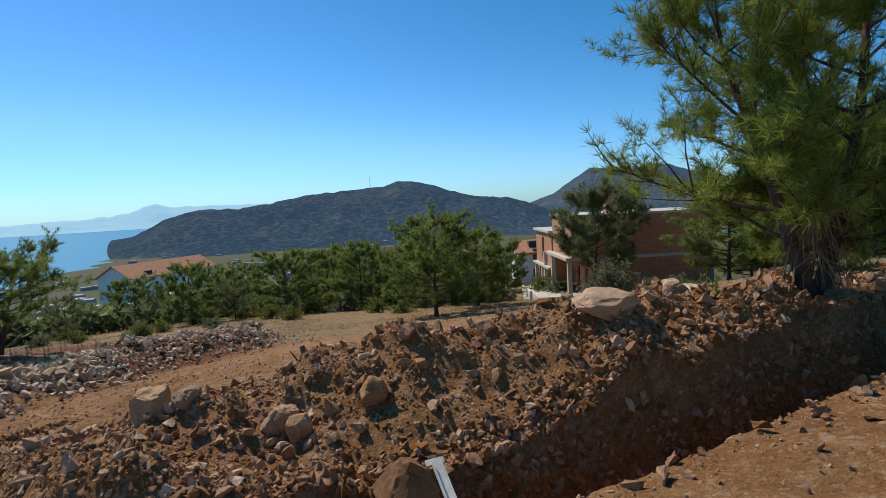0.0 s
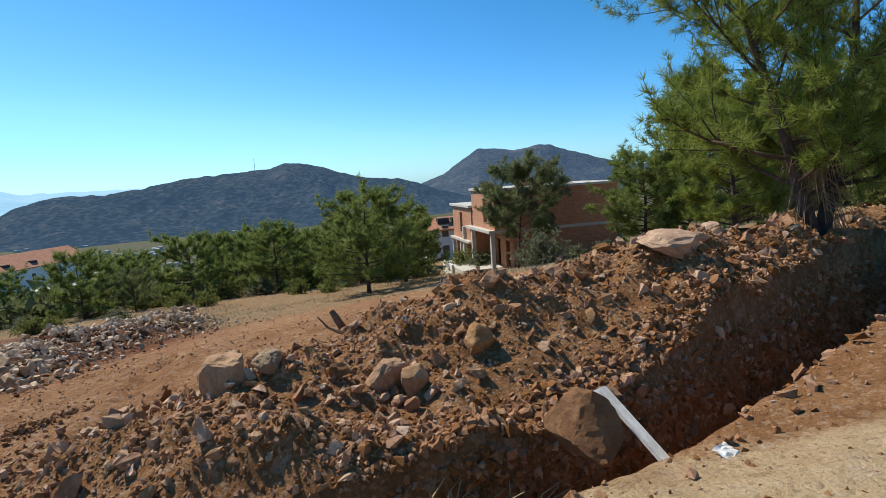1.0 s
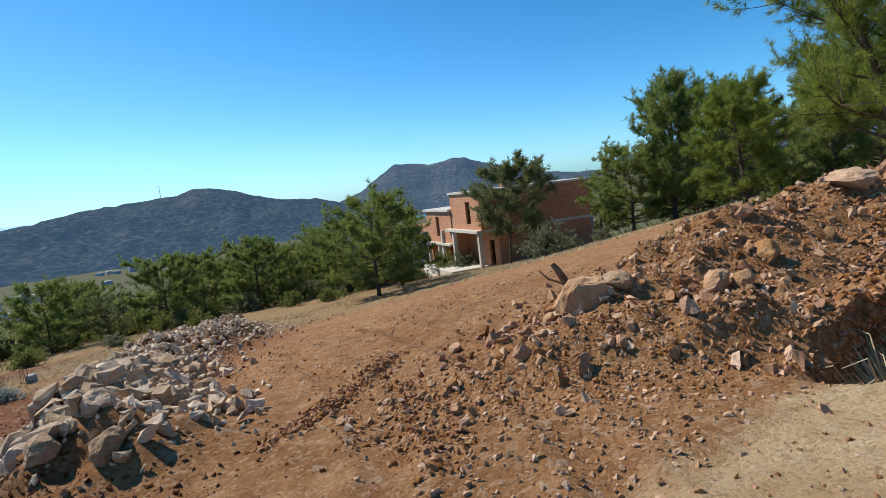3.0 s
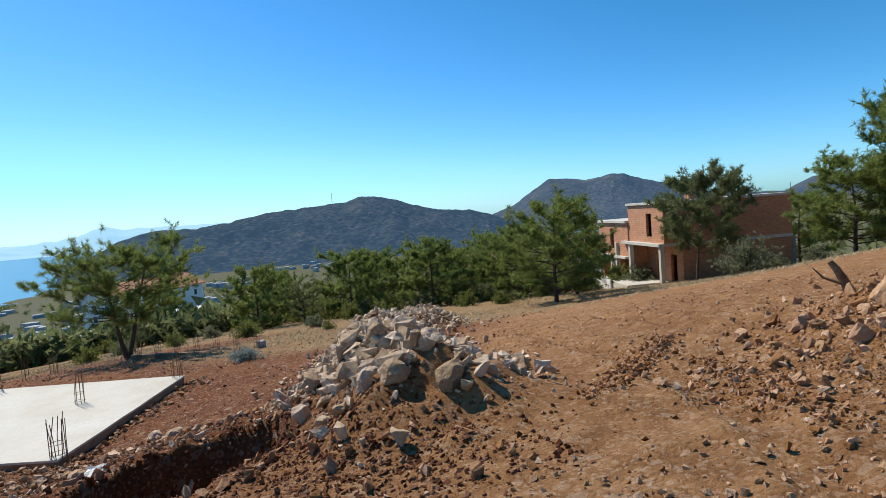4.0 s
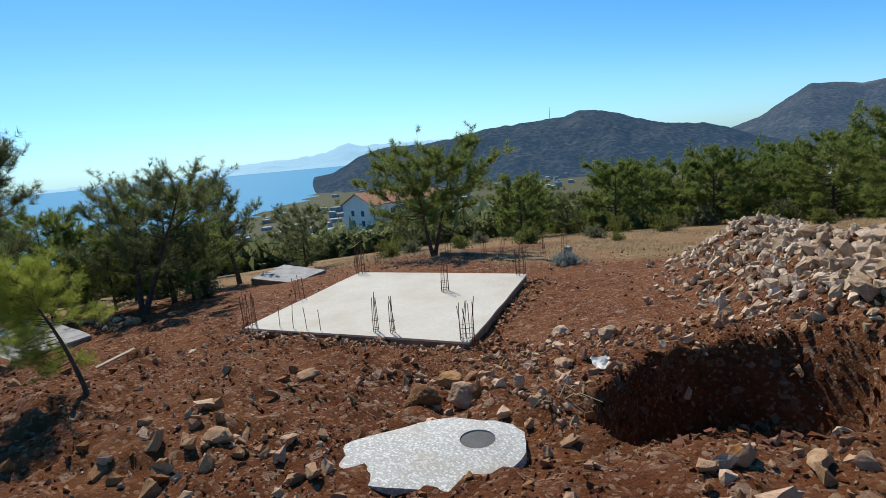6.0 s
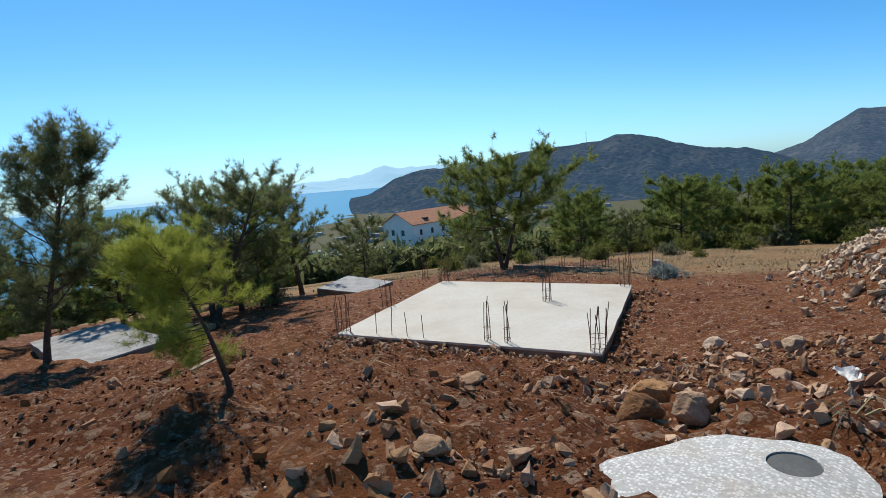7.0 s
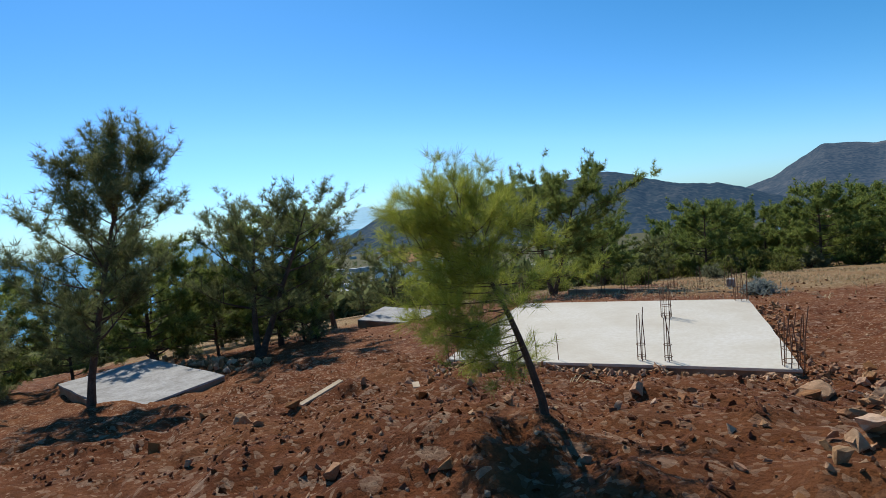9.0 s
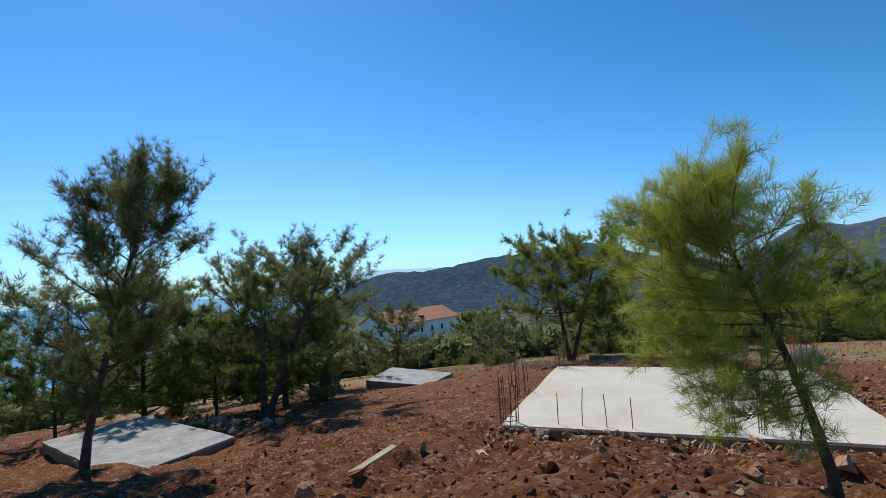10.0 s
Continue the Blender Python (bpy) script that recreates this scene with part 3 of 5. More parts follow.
# ---- stones ----
def stone_mesh(seed, sub=2, flat=0.75, jag=0.35):
    """A broken angular stone about 1 m across: the hull of a few random points, larger ones with chipped faces."""
    rnd = random.Random(seed)
    bm = bmesh.new()
    wide, deep = rnd.uniform(0.85, 1.35), rnd.uniform(0.65, 1.0)
    for k in range(9 if sub == 1 else 12):
        reach = rnd.uniform(0.38, 0.66)
        p = Vector((rnd.gauss(0, 1), rnd.gauss(0, 1), rnd.gauss(0, 1))).normalized() * reach
        bm.verts.new((p.x * wide, p.y * deep, p.z * flat))
    out = bmesh.ops.convex_hull(bm, input=bm.verts)
    bmesh.ops.delete(bm, geom=list({g for g in out["geom_interior"] + out["geom_unused"] if isinstance(g, bmesh.types.BMVert)}), context="VERTS")
    off = Vector((rnd.uniform(-50, 50), rnd.uniform(-50, 50), 0))
    for level in range(max(sub - 1, 0)):
        bmesh.ops.subdivide_edges(bm, edges=bm.edges[:], cuts=1, use_grid_fill=True)
        bmesh.ops.triangulate(bm, faces=bm.faces[:])
        for v in bm.verts:
            v.co *= 1 + jag * (0.62, 0.40, 0.22, 0.14)[level] * noise.noise(v.co * (3.6 * 2**level) + off)
    return bm


def stone_data(name, seed, mat, sub=2, flat=0.75):
    bm = stone_mesh(seed, sub, flat)
    me = bpy.data.meshes.new(name)
    bm.to_mesh(me)
    bm.free()
    me.materials.append(mat)
    return me


STONES = [stone_data("stone", 100 + k, ROCK) for k in range(10)]


def raw_stone(seed, sub):
    bm = stone_mesh(seed, sub, 0.8, 0.5)
    bm.verts.ensure_lookup_table()
    v = np.array([p.co[:] for p in bm.verts])
    f = np.array([[q.index for q in face.verts] for face in bm.faces])
    bm.free()
    return v, f


RAW = {1: [raw_stone(300 + k, 1) for k in range(12)], 2: [raw_stone(320 + k, 2) for k in range(10)]}


def turns(rng, n):
    q = rng.normal(size=(n, 4))
    q /= np.linalg.norm(q, axis=1)[:, None]
    w, x, y, z = q.T
    return np.stack([1 - 2 * (y * y + z * z), 2 * (x * y - z * w), 2 * (x * z + y * w), 2 * (x * y + z * w), 1 - 2 * (x * x + z * z), 2 * (y * z - x * w),
                     2 * (x * z - y * w), 2 * (y * z + x * w), 1 - 2 * (x * x + y * y)], -1).reshape(n, 3, 3)


def strew(name, x, y, size, mat, rng, label, sub=1, sink=0.2, lift=None):
    """Many loose pieces joined into one mesh of kind stuff, lying on the ground."""
    z = ground_level(x, y) + (0 if lift is None else lift) + size * (0.3 - sink)
    rot = turns(rng, len(x))
    pick = rng.integers(0, len(RAW[sub]), len(x))
    vs, fs, at = [], [], 0
    for k, (v, f) in enumerate(RAW[sub]):
        mine = np.where(pick == k)[0]
        if not len(mine):
            continue
        p = np.einsum("nij,vj->nvi", rot[mine], v) * size[mine, None, None] * 0.8 + np.stack([x, y, z], -1)[mine, None, :]
        vs.append(p.reshape(-1, 3))
        fs.append((f[None] + (np.arange(len(mine)) * len(v))[:, None, None] + at).reshape(-1, 3))
        at += len(mine) * len(v)
    return tagged(new(name, mesh_np(name, np.concatenate(vs), np.concatenate(fs), mat)), label, "rubble", kind="stuff")


rng = np.random.default_rng(5)


def sizes(n, low, high, power=2.6):
    return low + (high - low) * rng.random(n) ** power


def around_line(n, line, spread):
    p = np.array(line)
    run = np.r_[0, np.cumsum(np.hypot(*np.diff(p[:, :2], axis=0).T))]
    k = rng.random(n) * run[-1]
    i = (np.searchsorted(run, k) - 1).clip(0, len(line) - 2)
    f = (k - run[i]) / (run[i + 1] - run[i])
    q = p[i] * (1 - f[:, None]) + p[i + 1] * f[:, None]
    return q[:, 0] + rng.normal(0, 1, n) * q[:, 3] * spread, q[:, 1] + rng.normal(0, 1, n) * q[:, 3] * spread


# ---- foundation plot ----
def slab_thing(name, corners, top, thick, mat, edge, label):
    """A cast slab on its four corners, with a rough formwork edge under a thin skin."""
    cx, cy = sum(c[0] for c in corners) / 4, sum(c[1] for c in corners) / 4
    root = thing(name, pose(cx, cy, top), label, "slab")
    for pname, z1, z0, grow, m in (("slab_top", 0.0, -0.05, 1.0, mat), ("slab_edge", -0.05, -thick, 0.992, edge)):
        bm = bmesh.new()
        rim = []
        for a, b in zip(corners, corners[1:] + corners[:1]):
            for k in range(8):
                f = k / 8
                jx, jy = rng.normal(0, 0.012, 2)
                rim.append((((a[0] * (1 - f) + b[0] * f) - cx) * grow + jx, ((a[1] * (1 - f) + b[1] * f) - cy) * grow + jy))
        low = [bm.verts.new((x, y, z0)) for x, y in rim]
        high = [bm.verts.new((x, y, z1)) for x, y in rim]
        bm.faces.new(high)
        bm.faces.new(low[::-1])
        for k in range(len(rim)):
            j = (k + 1) % len(rim)
            bm.faces.new((low[k], low[j], high[j], high[k]))
        bmesh.ops.bevel(bm, geom=[e for e in bm.edges if all(abs(v.co.z - z1) < 1e-6 for v in e.verts)], offset=0.015, segments=1, affect="EDGES")
        part(pname, bm, m, root)
    return root


SLAB_Z = -3.64
SLAB = [(-17.05, 7.40), (-18.80, 13.42), (-24.80, 11.85), (-23.20, 5.90)]
PAD_A = [(-29.29, 1.86), (-29.76, 4.68), (-34.27, 4.77), (-34.03, 2.16)]
PAD_B = [(-30.94, 13.56), (-31.5, 15.99), (-35.1, 16.27), (-33.98, 13.4)]
slab_thing("foundation_slab", SLAB, SLAB_Z, 0.42, CONCRETE, CONCRETE_EDGE, "pale cast concrete foundation slab with rebar starters")
slab_thing("concrete_pad", PAD_A, -4.35, 0.4, CONCRETE_GREY, CONCRETE_EDGE, "grey square concrete pad beside a pine")
slab_thing("concrete_pad", PAD_B, -4.95, 0.35, CONCRETE_GREY, CONCRETE_EDGE, "grey concrete pad below the foundation slab")


def rebar_cluster(x, y, z, n, height, spread, seed, lean=0.05):
    rnd = random.Random(seed)
    root = thing("rebar_cluster", pose(x, y, z), "rusty upright rebar starters in the slab", "rebar", "rebar starters on the slab")
    for k in range(n):
        a = 2 * math.pi * k / n + 0.4
        bx, by = math.cos(a) * spread, math.sin(a) * spread
        h = height * rnd.uniform(0.75, 1.1)
        lx, ly = rnd.gauss(0, lean) * h, rnd.gauss(0, lean) * h
        v, f = [], []
        tube(v, f, [(bx, by, -0.1), (bx + lx * 0.3, by + ly * 0.3, h * 0.5), (bx + lx, by + ly, h)], [0.0085] * 3, 6)
        part("bar", (v, f), RUST, root)
    for zz in (0.08, 0.3) if n > 1 else ():
        v, f = [], []
        pts = [(math.cos(t) * (spread + 0.012), math.sin(t) * (spread + 0.012), zz) for t in np.linspace(0, 2 * math.pi, 9)]
        tube(v, f, pts, [0.006] * 9, 4)
        part("tie_ring", (v, f), RUST, root)
    return root


for k, (sx, sy, n, h, sp) in enumerate(((-17.2, 7.55, 9, 0.95, 0.16), (-23.1, 6.05, 9, 0.9, 0.17), (-24.65, 11.75, 7, 0.9, 0.16), (-18.95, 13.25, 7, 0.9, 0.16), (-19.1, 7.2, 4, 1.0, 0.06), (-19.55, 7.1, 4, 1.0, 0.07),
                                       (-20.15, 10.75, 7, 0.85, 0.12), (-24.2, 8.6, 6, 0.7, 0.15))):
    rebar_cluster(sx, sy, SLAB_Z, n, h, sp, 40 + k)
for k in range(4):
    rebar_cluster(-21.0 - 0.42 * k, 6.62 - 0.09 * k, SLAB_Z, 1, 0.62, 0.0, 60 + k, 0.03)

# ---- manhole cover slab beside the road ----
def manhole():
    root = thing("manhole_slab", pose(-13.47, 1.56, -2.17), "pale washed-aggregate concrete slab with a round hole", "manhole")
    bm = bmesh.new()
    rim = []
    for k in range(48):
        a = 2 * math.pi * k / 48
        r = 1 + 0.16 * noise.noise((math.cos(a) * 1.6, math.sin(a) * 1.6, 3)) + 0.04 * noise.noise((math.cos(a) * 6, math.sin(a) * 6, 8))
        rim.append((math.cos(a) * 0.92 * r, math.sin(a) * (0.58 + 0.10 * math.cos(a)) * r))
    hole = [(0.45 + math.cos(2 * math.pi * k / 48) * 0.17, 0.05 + math.sin(2 * math.pi * k / 48) * 0.17) for k in range(48)]
    rot = Matrix.Rotation(radians(38), 3, "Z")
    rings = []
    for pts, z in ((rim, -0.25), (rim, 0.0), (hole, 0.05), (hole, -0.30)):
        rings.append([bm.verts.new(rot @ Vector((x, y, z))) for x, y in pts])
    for a, b in zip(rings, rings[1:]):
        for k in range(48):
            j = (k + 1) % 48
            bm.faces.new((a[k], a[j], b[j], b[k]))
    part("slab", bm, GRAVEL_CRETE, root)
    bm = bmesh.new()
    bmesh.ops.create_cone(bm, cap_ends=True, segments=32, radius1=0.168, radius2=0.168, depth=0.04, matrix=rot.to_4x4() @ Matrix.Translation((0.45, 0.05, 0.018)))
    part("hole_lid", bm, LID_GREY, root, "dark grey concrete plug")


manhole()


# ---- pines ----
def needles(rng, at, way, length, width, count, spread=0.9):
    """Needle triangles for tufts: at and way are (n, 3)."""
    n = len(at)
    p = np.repeat(at, count, 0)
    d = np.repeat(way, count, 0) + rng.normal(0, spread, (n * count, 3))
    d /= np.linalg.norm(d, axis=1)[:, None] + 1e-9
    side = np.cross(d, rng.normal(size=d.shape))
    side /= np.linalg.norm(side, axis=1)[:, None] + 1e-9
    l = length * rng.uniform(0.65, 1.15, (n * count, 1))
    p = p + d * l * rng.uniform(0, 0.25, (n * count, 1))
    v = np.stack([p - side * width, p + side * width, p + d * l], 1).reshape(-1, 3)
    return v, np.arange(len(v)).reshape(-1, 3)


def pine(name, m, height, seed, label, lean=(0, 0), clear=0.25, reach=0.34, limbs=26, tufts=9, tuft_needles=22, needle=0.16, width=0.006, mat=NEEDLE, girth=0.022, forks=1, dome=False, bias=(0, 0), droop=0.0, top=1.0, group="", up=0.45, twigs=8, curl=0.10, inner=0.3, side=1, bare=0.0, limb=0.42):
    """A pine: tapered trunk, bowed limbs with twigs, and tufts of needles along the outer twigs."""
    rnd, rg = random.Random(seed), np.random.default_rng(seed)
    root = thing(name, m, label, "tree", group)
    tv, tf, bv, bf, at, way = [], [], [], [], [], []

    def bear(line, r0, count, low):
        """Twigs with tufts of needles along a limb."""
        n = len(line) - 1
        for tw in range(count):
            s = rnd.uniform(low, 1.0) if tw else 1.0
            j = min(int(s * n), n - 1)
            o = line[j].lerp(line[j + 1], s * n - j)
            e = ((line[j + 1] - line[j]).normalized() * 0.7 + Vector((rnd.gauss(0, 0.55), rnd.gauss(0, 0.55), rnd.gauss(0.15, 0.4)))).normalized()
            tl = height * 0.085 * rnd.uniform(0.5, 1.3)
            tube(bv, bf, [o, o + e * tl * 0.5 + Vector((0, 0, tl * 0.06)), o + e * tl + Vector((0, 0, tl * 0.18))], [r0 * 0.28, r0 * 0.2, r0 * 0.1], 3)
            for u in range(tufts):
                v = (u + 0.6) / tufts
                at.append(o + e * tl * v + Vector((0, 0, tl * 0.18 * v * v)) + Vector((rnd.gauss(0, 0.02), rnd.gauss(0, 0.02), rnd.gauss(0, 0.02))) * height * 0.25)
                way.append(e * 0.9 + Vector((0, 0, 0.45)))

    for fork in range(forks):
        a0 = 2 * math.pi * fork / max(forks, 1) + rnd.uniform(0, 1)
        out = 0.0 if forks == 1 else height * 0.22
        pts, rad = [], []
        wob = Vector((rnd.uniform(-9, 9), rnd.uniform(-9, 9), 0))
        hgt = height * (1.0 if fork == 0 else rnd.uniform(0.8, 0.95))
        for k in range(11):
            f = k / 10
            w = noise.noise_vector(wob + Vector((0, 0, f * 2.2))) * height * 0.035 * f
            pts.append(Vector((lean[0] * f**1.2 + math.cos(a0) * out * f**0.8 + w.x, lean[1] * f**1.2 + math.sin(a0) * out * f**0.8 + w.y, hgt * f - 0.15 * (k == 0))))
            rad.append(height * girth * ((1 - f) ** 0.8 * 0.95 + 0.06) * (1.25 if k == 0 else 1) * (0.75 if forks > 1 else 1))
        tube(tv, tf, pts, rad, 9)
        count = limbs // forks
        for k in range(count):
            f = clear + (0.98 - clear) * min(max((k + rnd.uniform(-0.5, 1.3)) / count, 0), 1)
            i = min(int(f * 10), 9)
            p = pts[i].lerp(pts[i + 1], f * 10 - i)
            g = (f - clear) / (1 - clear)
            length = height * reach * (max(0.0, 1 - ((g - 0.42) / 0.62) ** 2) ** 0.5 + 0.12 if dome else 0.35 + 1.25 * g * (1 - g) * 2 + 0.25 * (1 - g)) * rnd.uniform(0.6, 1.2) * (top if g > 0.85 else 1)
            a = k * 2.4 + rnd.uniform(-0.5, 0.5)
            d = Vector((math.cos(a) + bias[0], math.sin(a) + bias[1], up * (0.3 + g * 1.4) - droop * (1.9 - 1.4 * g) + rnd.uniform(-0.15, 0.2))).normalized()
            if g < bare and d.x * bias[0] + d.y * bias[1] < 0.25:
                continue
            q, line = p.copy(), [p.copy()]
            for s in range(6):
                d = (d + Vector((rnd.gauss(0, 0.14), rnd.gauss(0, 0.14), curl - droop * 0.25))).normalized()
                q = q + d * length / 6
                line.append(q.copy())
            r0 = max(rad[i] * limb, min(0.012, height * 0.0034))
            tube(bv, bf, line, [r0 * (1 - s / 6.6) for s in range(7)], 5)
            bear(line, r0, twigs + int(length * 2), inner)
            for b in range(side):
                f0 = rnd.uniform(0.3, 0.85)
                n = min(int(f0 * 6), 5)
                q = line[n].lerp(line[n + 1], f0 * 6 - n)
                d = ((line[n + 1] - line[n]).normalized() * 0.75 + Vector((rnd.gauss(0, 0.6), rnd.gauss(0, 0.6), rnd.gauss(0.1, 0.4)))).normalized()
                spray = [q.copy()]
                for step in range(4):
                    d = (d + Vector((rnd.gauss(0, 0.15), rnd.gauss(0, 0.15), curl - droop * 0.25))).normalized()
                    q = q + d * length * 0.11
                    spray.append(q.copy())
                tube(bv, bf, spray, [r0 * 0.5 * (1 - k2 / 5) for k2 in range(5)], 4)
                bear(spray, r0 * 0.55, max(3, twigs // 3), 0.3)
    part("trunk", (tv, tf), BARK, root, "dark rough bark")
    part("limb_work", (bv, bf), BARK, root)
    v, f = needles(rg, np.array([p[:] for p in at]), np.array([p[:] for p in way]), needle, width, tuft_needles)
    crown = new("crown", mesh_np("crown", v, f, mat))
    crown.parent = root
    return root


def place_copy(src, x, y, scale, turn, z=None, label=""):
    c = copy_thing(src, pose(x, y, gz(x, y) - 0.08 if z is None else z, 0, 0, turn))
    c.scale = (scale, scale, scale)
    return tagged(c, label) if label else c



pine("young_pine", pose(-17.9, 0.38, gz(-17.9, 0.38) - 0.05), 1.52, 7, "young light green pine leaning over loose soil", lean=(-0.42, -0.30), clear=0.30, reach=0.34, limbs=74, bare=0.42, limb=0.24, dome=True, bias=(-0.48, -0.32), tufts=7, tuft_needles=12, needle=0.080, width=0.0013, mat=NEEDLE_YOUNG, girth=0.021, up=0.50, droop=0.32, twigs=5, inner=0.35, side=3)
pine("pine_tree", pose(-30.4, 1.7, gz(-30.4, 1.7)), 5.5, 12, "slender pine with sparse upper branches beside the concrete pad", lean=(1.1, 1.0), clear=0.2, reach=0.30, limbs=42, side=2, inner=0.5, tufts=5, tuft_needles=17, needle=0.20, width=0.006, mat=NEEDLE_DULL, girth=0.016, up=0.5, twigs=9)
pine("pine_tree", pose(-32.6, 7.6, gz(-32.6, 7.6)), 4.9, 23, "dark pine with a bare pointed top", lean=(0.5, 0.9), clear=0.28, reach=0.46, limbs=36, side=2, up=0.30, curl=0.06, inner=0.5, tufts=5, tuft_needles=13, needle=0.2, width=0.007, mat=NEEDLE_DULL, girth=0.032, forks=2, twigs=8)
pine("pine_tree", pose(-37.2, 14.8, gz(-37.2, 14.8)), 4.9, 29, "leaning pine with a thick dark stem", lean=(-0.9, -0.4), clear=0.32, reach=0.38, limbs=28, tufts=5, tuft_needles=12, needle=0.22, width=0.010, mat=NEEDLE_DULL, girth=0.026, twigs=9)
pine("pine_tree", pose(-28.2, 20.6, gz(-28.2, 20.6)), 5.1, 31, "two-stemmed pine standing behind the foundation slab", lean=(0.3, 0.3), clear=0.36, reach=0.60, limbs=44, side=2, up=0.22, curl=0.05, inner=0.5, tufts=6, tuft_needles=14, needle=0.22, width=0.009, girth=0.030, forks=2, twigs=11)
BIG_PINE = pine("pine_tree", pose(5.98, 10.5, gz(5.98, 10.5) - 0.1), 5.6, 45, "tall full pine behind the spoil mound", lean=(-0.2, 0.3), clear=0.16, reach=0.43, limbs=46, dome=True, tufts=6, tuft_needles=15, needle=0.19, width=0.006, girth=0.028, twigs=13, mat=NEEDLE_BIG, up=0.40, curl=0.06, inner=0.2, side=4, forks=2)
v, f = [], []
for k in range(150):
    a, h = random.Random(k).uniform(0, 6.28), random.Random(k + 900).uniform(0.6, 1.9)
    o = random.Random(k + 500).uniform(0.15, 0.75)
    tube(v, f, [(math.cos(a) * 0.1, math.sin(a) * 0.1, h), (math.cos(a) * o * 0.6, math.sin(a) * o * 0.6, h - 0.15), (math.cos(a + 0.2) * o, math.sin(a + 0.2) * o, h - 0.75)], [0.012, 0.008, 0.003], 4)
part("dry_skirt", (v, f), DEAD, BIG_PINE, "brown dead twigs hanging round the trunk")
pine("pine_tree", pose(8.8, 21.8, gz(8.8, 21.8) - 0.1), 4.5, 47, "bushy light green pine behind the spoil mound", lean=(-0.2, 0.2), clear=0.05, reach=0.42, limbs=56, dome=True, up=0.25, curl=0.05, inner=0.45, tufts=5, tuft_needles=16, needle=0.22, width=0.009, girth=0.024, twigs=10, mat=NEEDLE_BIG)
FAR_A = pine("pine_tree", pose(-8.0, 32.5, gz(-8.0, 32.5) - 0.1), 5.6, 51, "dense dark green pine at the field's edge", clear=0.10, reach=0.52, limbs=48, dome=True, up=0.20, curl=0.03, inner=0.4, tufts=5, tuft_needles=12, needle=0.27, width=0.015, girth=0.024, group="pines along the field", twigs=10)
FAR_B = pine("pine_tree", pose(-26.8, 44.1, gz(-26.8, 44.1) - 0.1), 5.2, 52, "dense dark green pine at the field's edge", clear=0.06, reach=0.56, limbs=42, dome=True, up=0.16, curl=0.03, inner=0.4, tufts=5, tuft_needles=12, needle=0.28, width=0.018, girth=0.022, group="pines along the field", twigs=9)
FAR_C = pine("pine_tree", pose(-38.2, 20.2, gz(-38.2, 20.2) - 0.1), 3.6, 53, "small grey-green pine beside the lower pad", clear=0.12, reach=0.46, limbs=30, dome=True, up=0.25, curl=0.05, tufts=4, tuft_needles=11, needle=0.20, width=0.011, mat=NEEDLE_DULL, girth=0.02, twigs=8)
TALL = pine("pine_tree", pose(10.4, 32.4, gz(10.4, 32.4) - 0.1), 7.4, 57, "tall dense pine above the brick house's yard", clear=0.06, reach=0.34, limbs=60, tufts=5, tuft_needles=11, needle=0.34, width=0.020, girth=0.020, group="tall pines by the yard", twigs=9)
for x, y, s, turn in ((14.6, 33.6, 0.88, 130), (20.5, 33, 0.95, 250), (26, 36, 1.0, 20)):
    place_copy(TALL, x, y, s, turn)
place_copy(FAR_A, 10.6, 15.0, 0.62, 70, label="bushy pine beside the tall pine")
for src, x, y, s, turn in ((FAR_A, 8.2, 33.5, 0.85, 200), (FAR_A, -6.9, 38.2, 0.85, 140), (FAR_B, -19.3, 44.5, 1.0, 30), (FAR_A, -18.0, 50.0, 0.8, 300), (FAR_B, -24.5, 57, 1.0, 75), (FAR_B, -26.9, 43.8 + 8, 1.05, 190), (FAR_A, -16.2, 57.7, 1.05, 250),
                          (FAR_A, -11.7, 43.5, 0.95, 20), (FAR_B, -33.3, 39.4, 0.92, 100), (FAR_C, -29.5, 40.4, 0.85, 45), (FAR_B, -37.5, 48.7, 0.9, 260), (FAR_B, -22.0, 58.0, 0.95, 330), (FAR_A, -14.5, 49.5, 0.8, 170), (FAR_B, -31, 60, 1.1, 15),
                          (FAR_B, -45, 62, 1.1, 80), (FAR_B, -52, 50, 1.0, 200), (FAR_C, -40, 33, 0.9, 120), (FAR_B, -10, 60, 0.95, 290), (FAR_B, -38, 75, 1.3, 310), (FAR_A, 14, 60, 1.2, 60), (FAR_B, 20, 50, 1.2, 160), (FAR_A, 24, 44, 1.1, 210)):
    place_copy(src, x, y, s, turn)
for src, x, y, s, turn in ((FAR_A, -36.5, 5.8, 0.85, 40), (FAR_A, -34.5, 9.8, 0.95, 120), (FAR_A, -39.5, 2.0, 0.75, 220), (FAR_B, -47, 14, 0.8, 90), (FAR_B, -52, 22, 0.9, 250), (FAR_C, -48, 27, 1.0, 60), (FAR_C, -35.8, 7.9, 1.0, 10), (FAR_C, -36.8, 3.4, 0.9, 70), (FAR_A, -40, 7.5, 0.7, 130), (FAR_C, -33.6, 10.2, 0.85, 200),
                          (FAR_A, -41, 11, 0.7, 260), (FAR_C, -37.6, 12.3, 1.0, 320), (FAR_C, -36, 0.2, 0.9, 25), (FAR_C, -33.5, 0.2, 0.75, 150)):
    place_copy(src, x, y, s * 0.86, turn, label="dark dense pine on the slope below the pads")
pine("pine_tree", pose(0.9, 38.2, gz(0.9, 38.2) - 0.1), 6.3, 61, "pine growing in front of the brick house", lean=(0.6, 0.0), clear=0.30, reach=0.47, limbs=50, dome=True, up=0.24, curl=0.05, inner=0.45, tufts=5, tuft_needles=11, needle=0.30, width=0.018, girth=0.014, mat=NEEDLE_DULL, twigs=9)
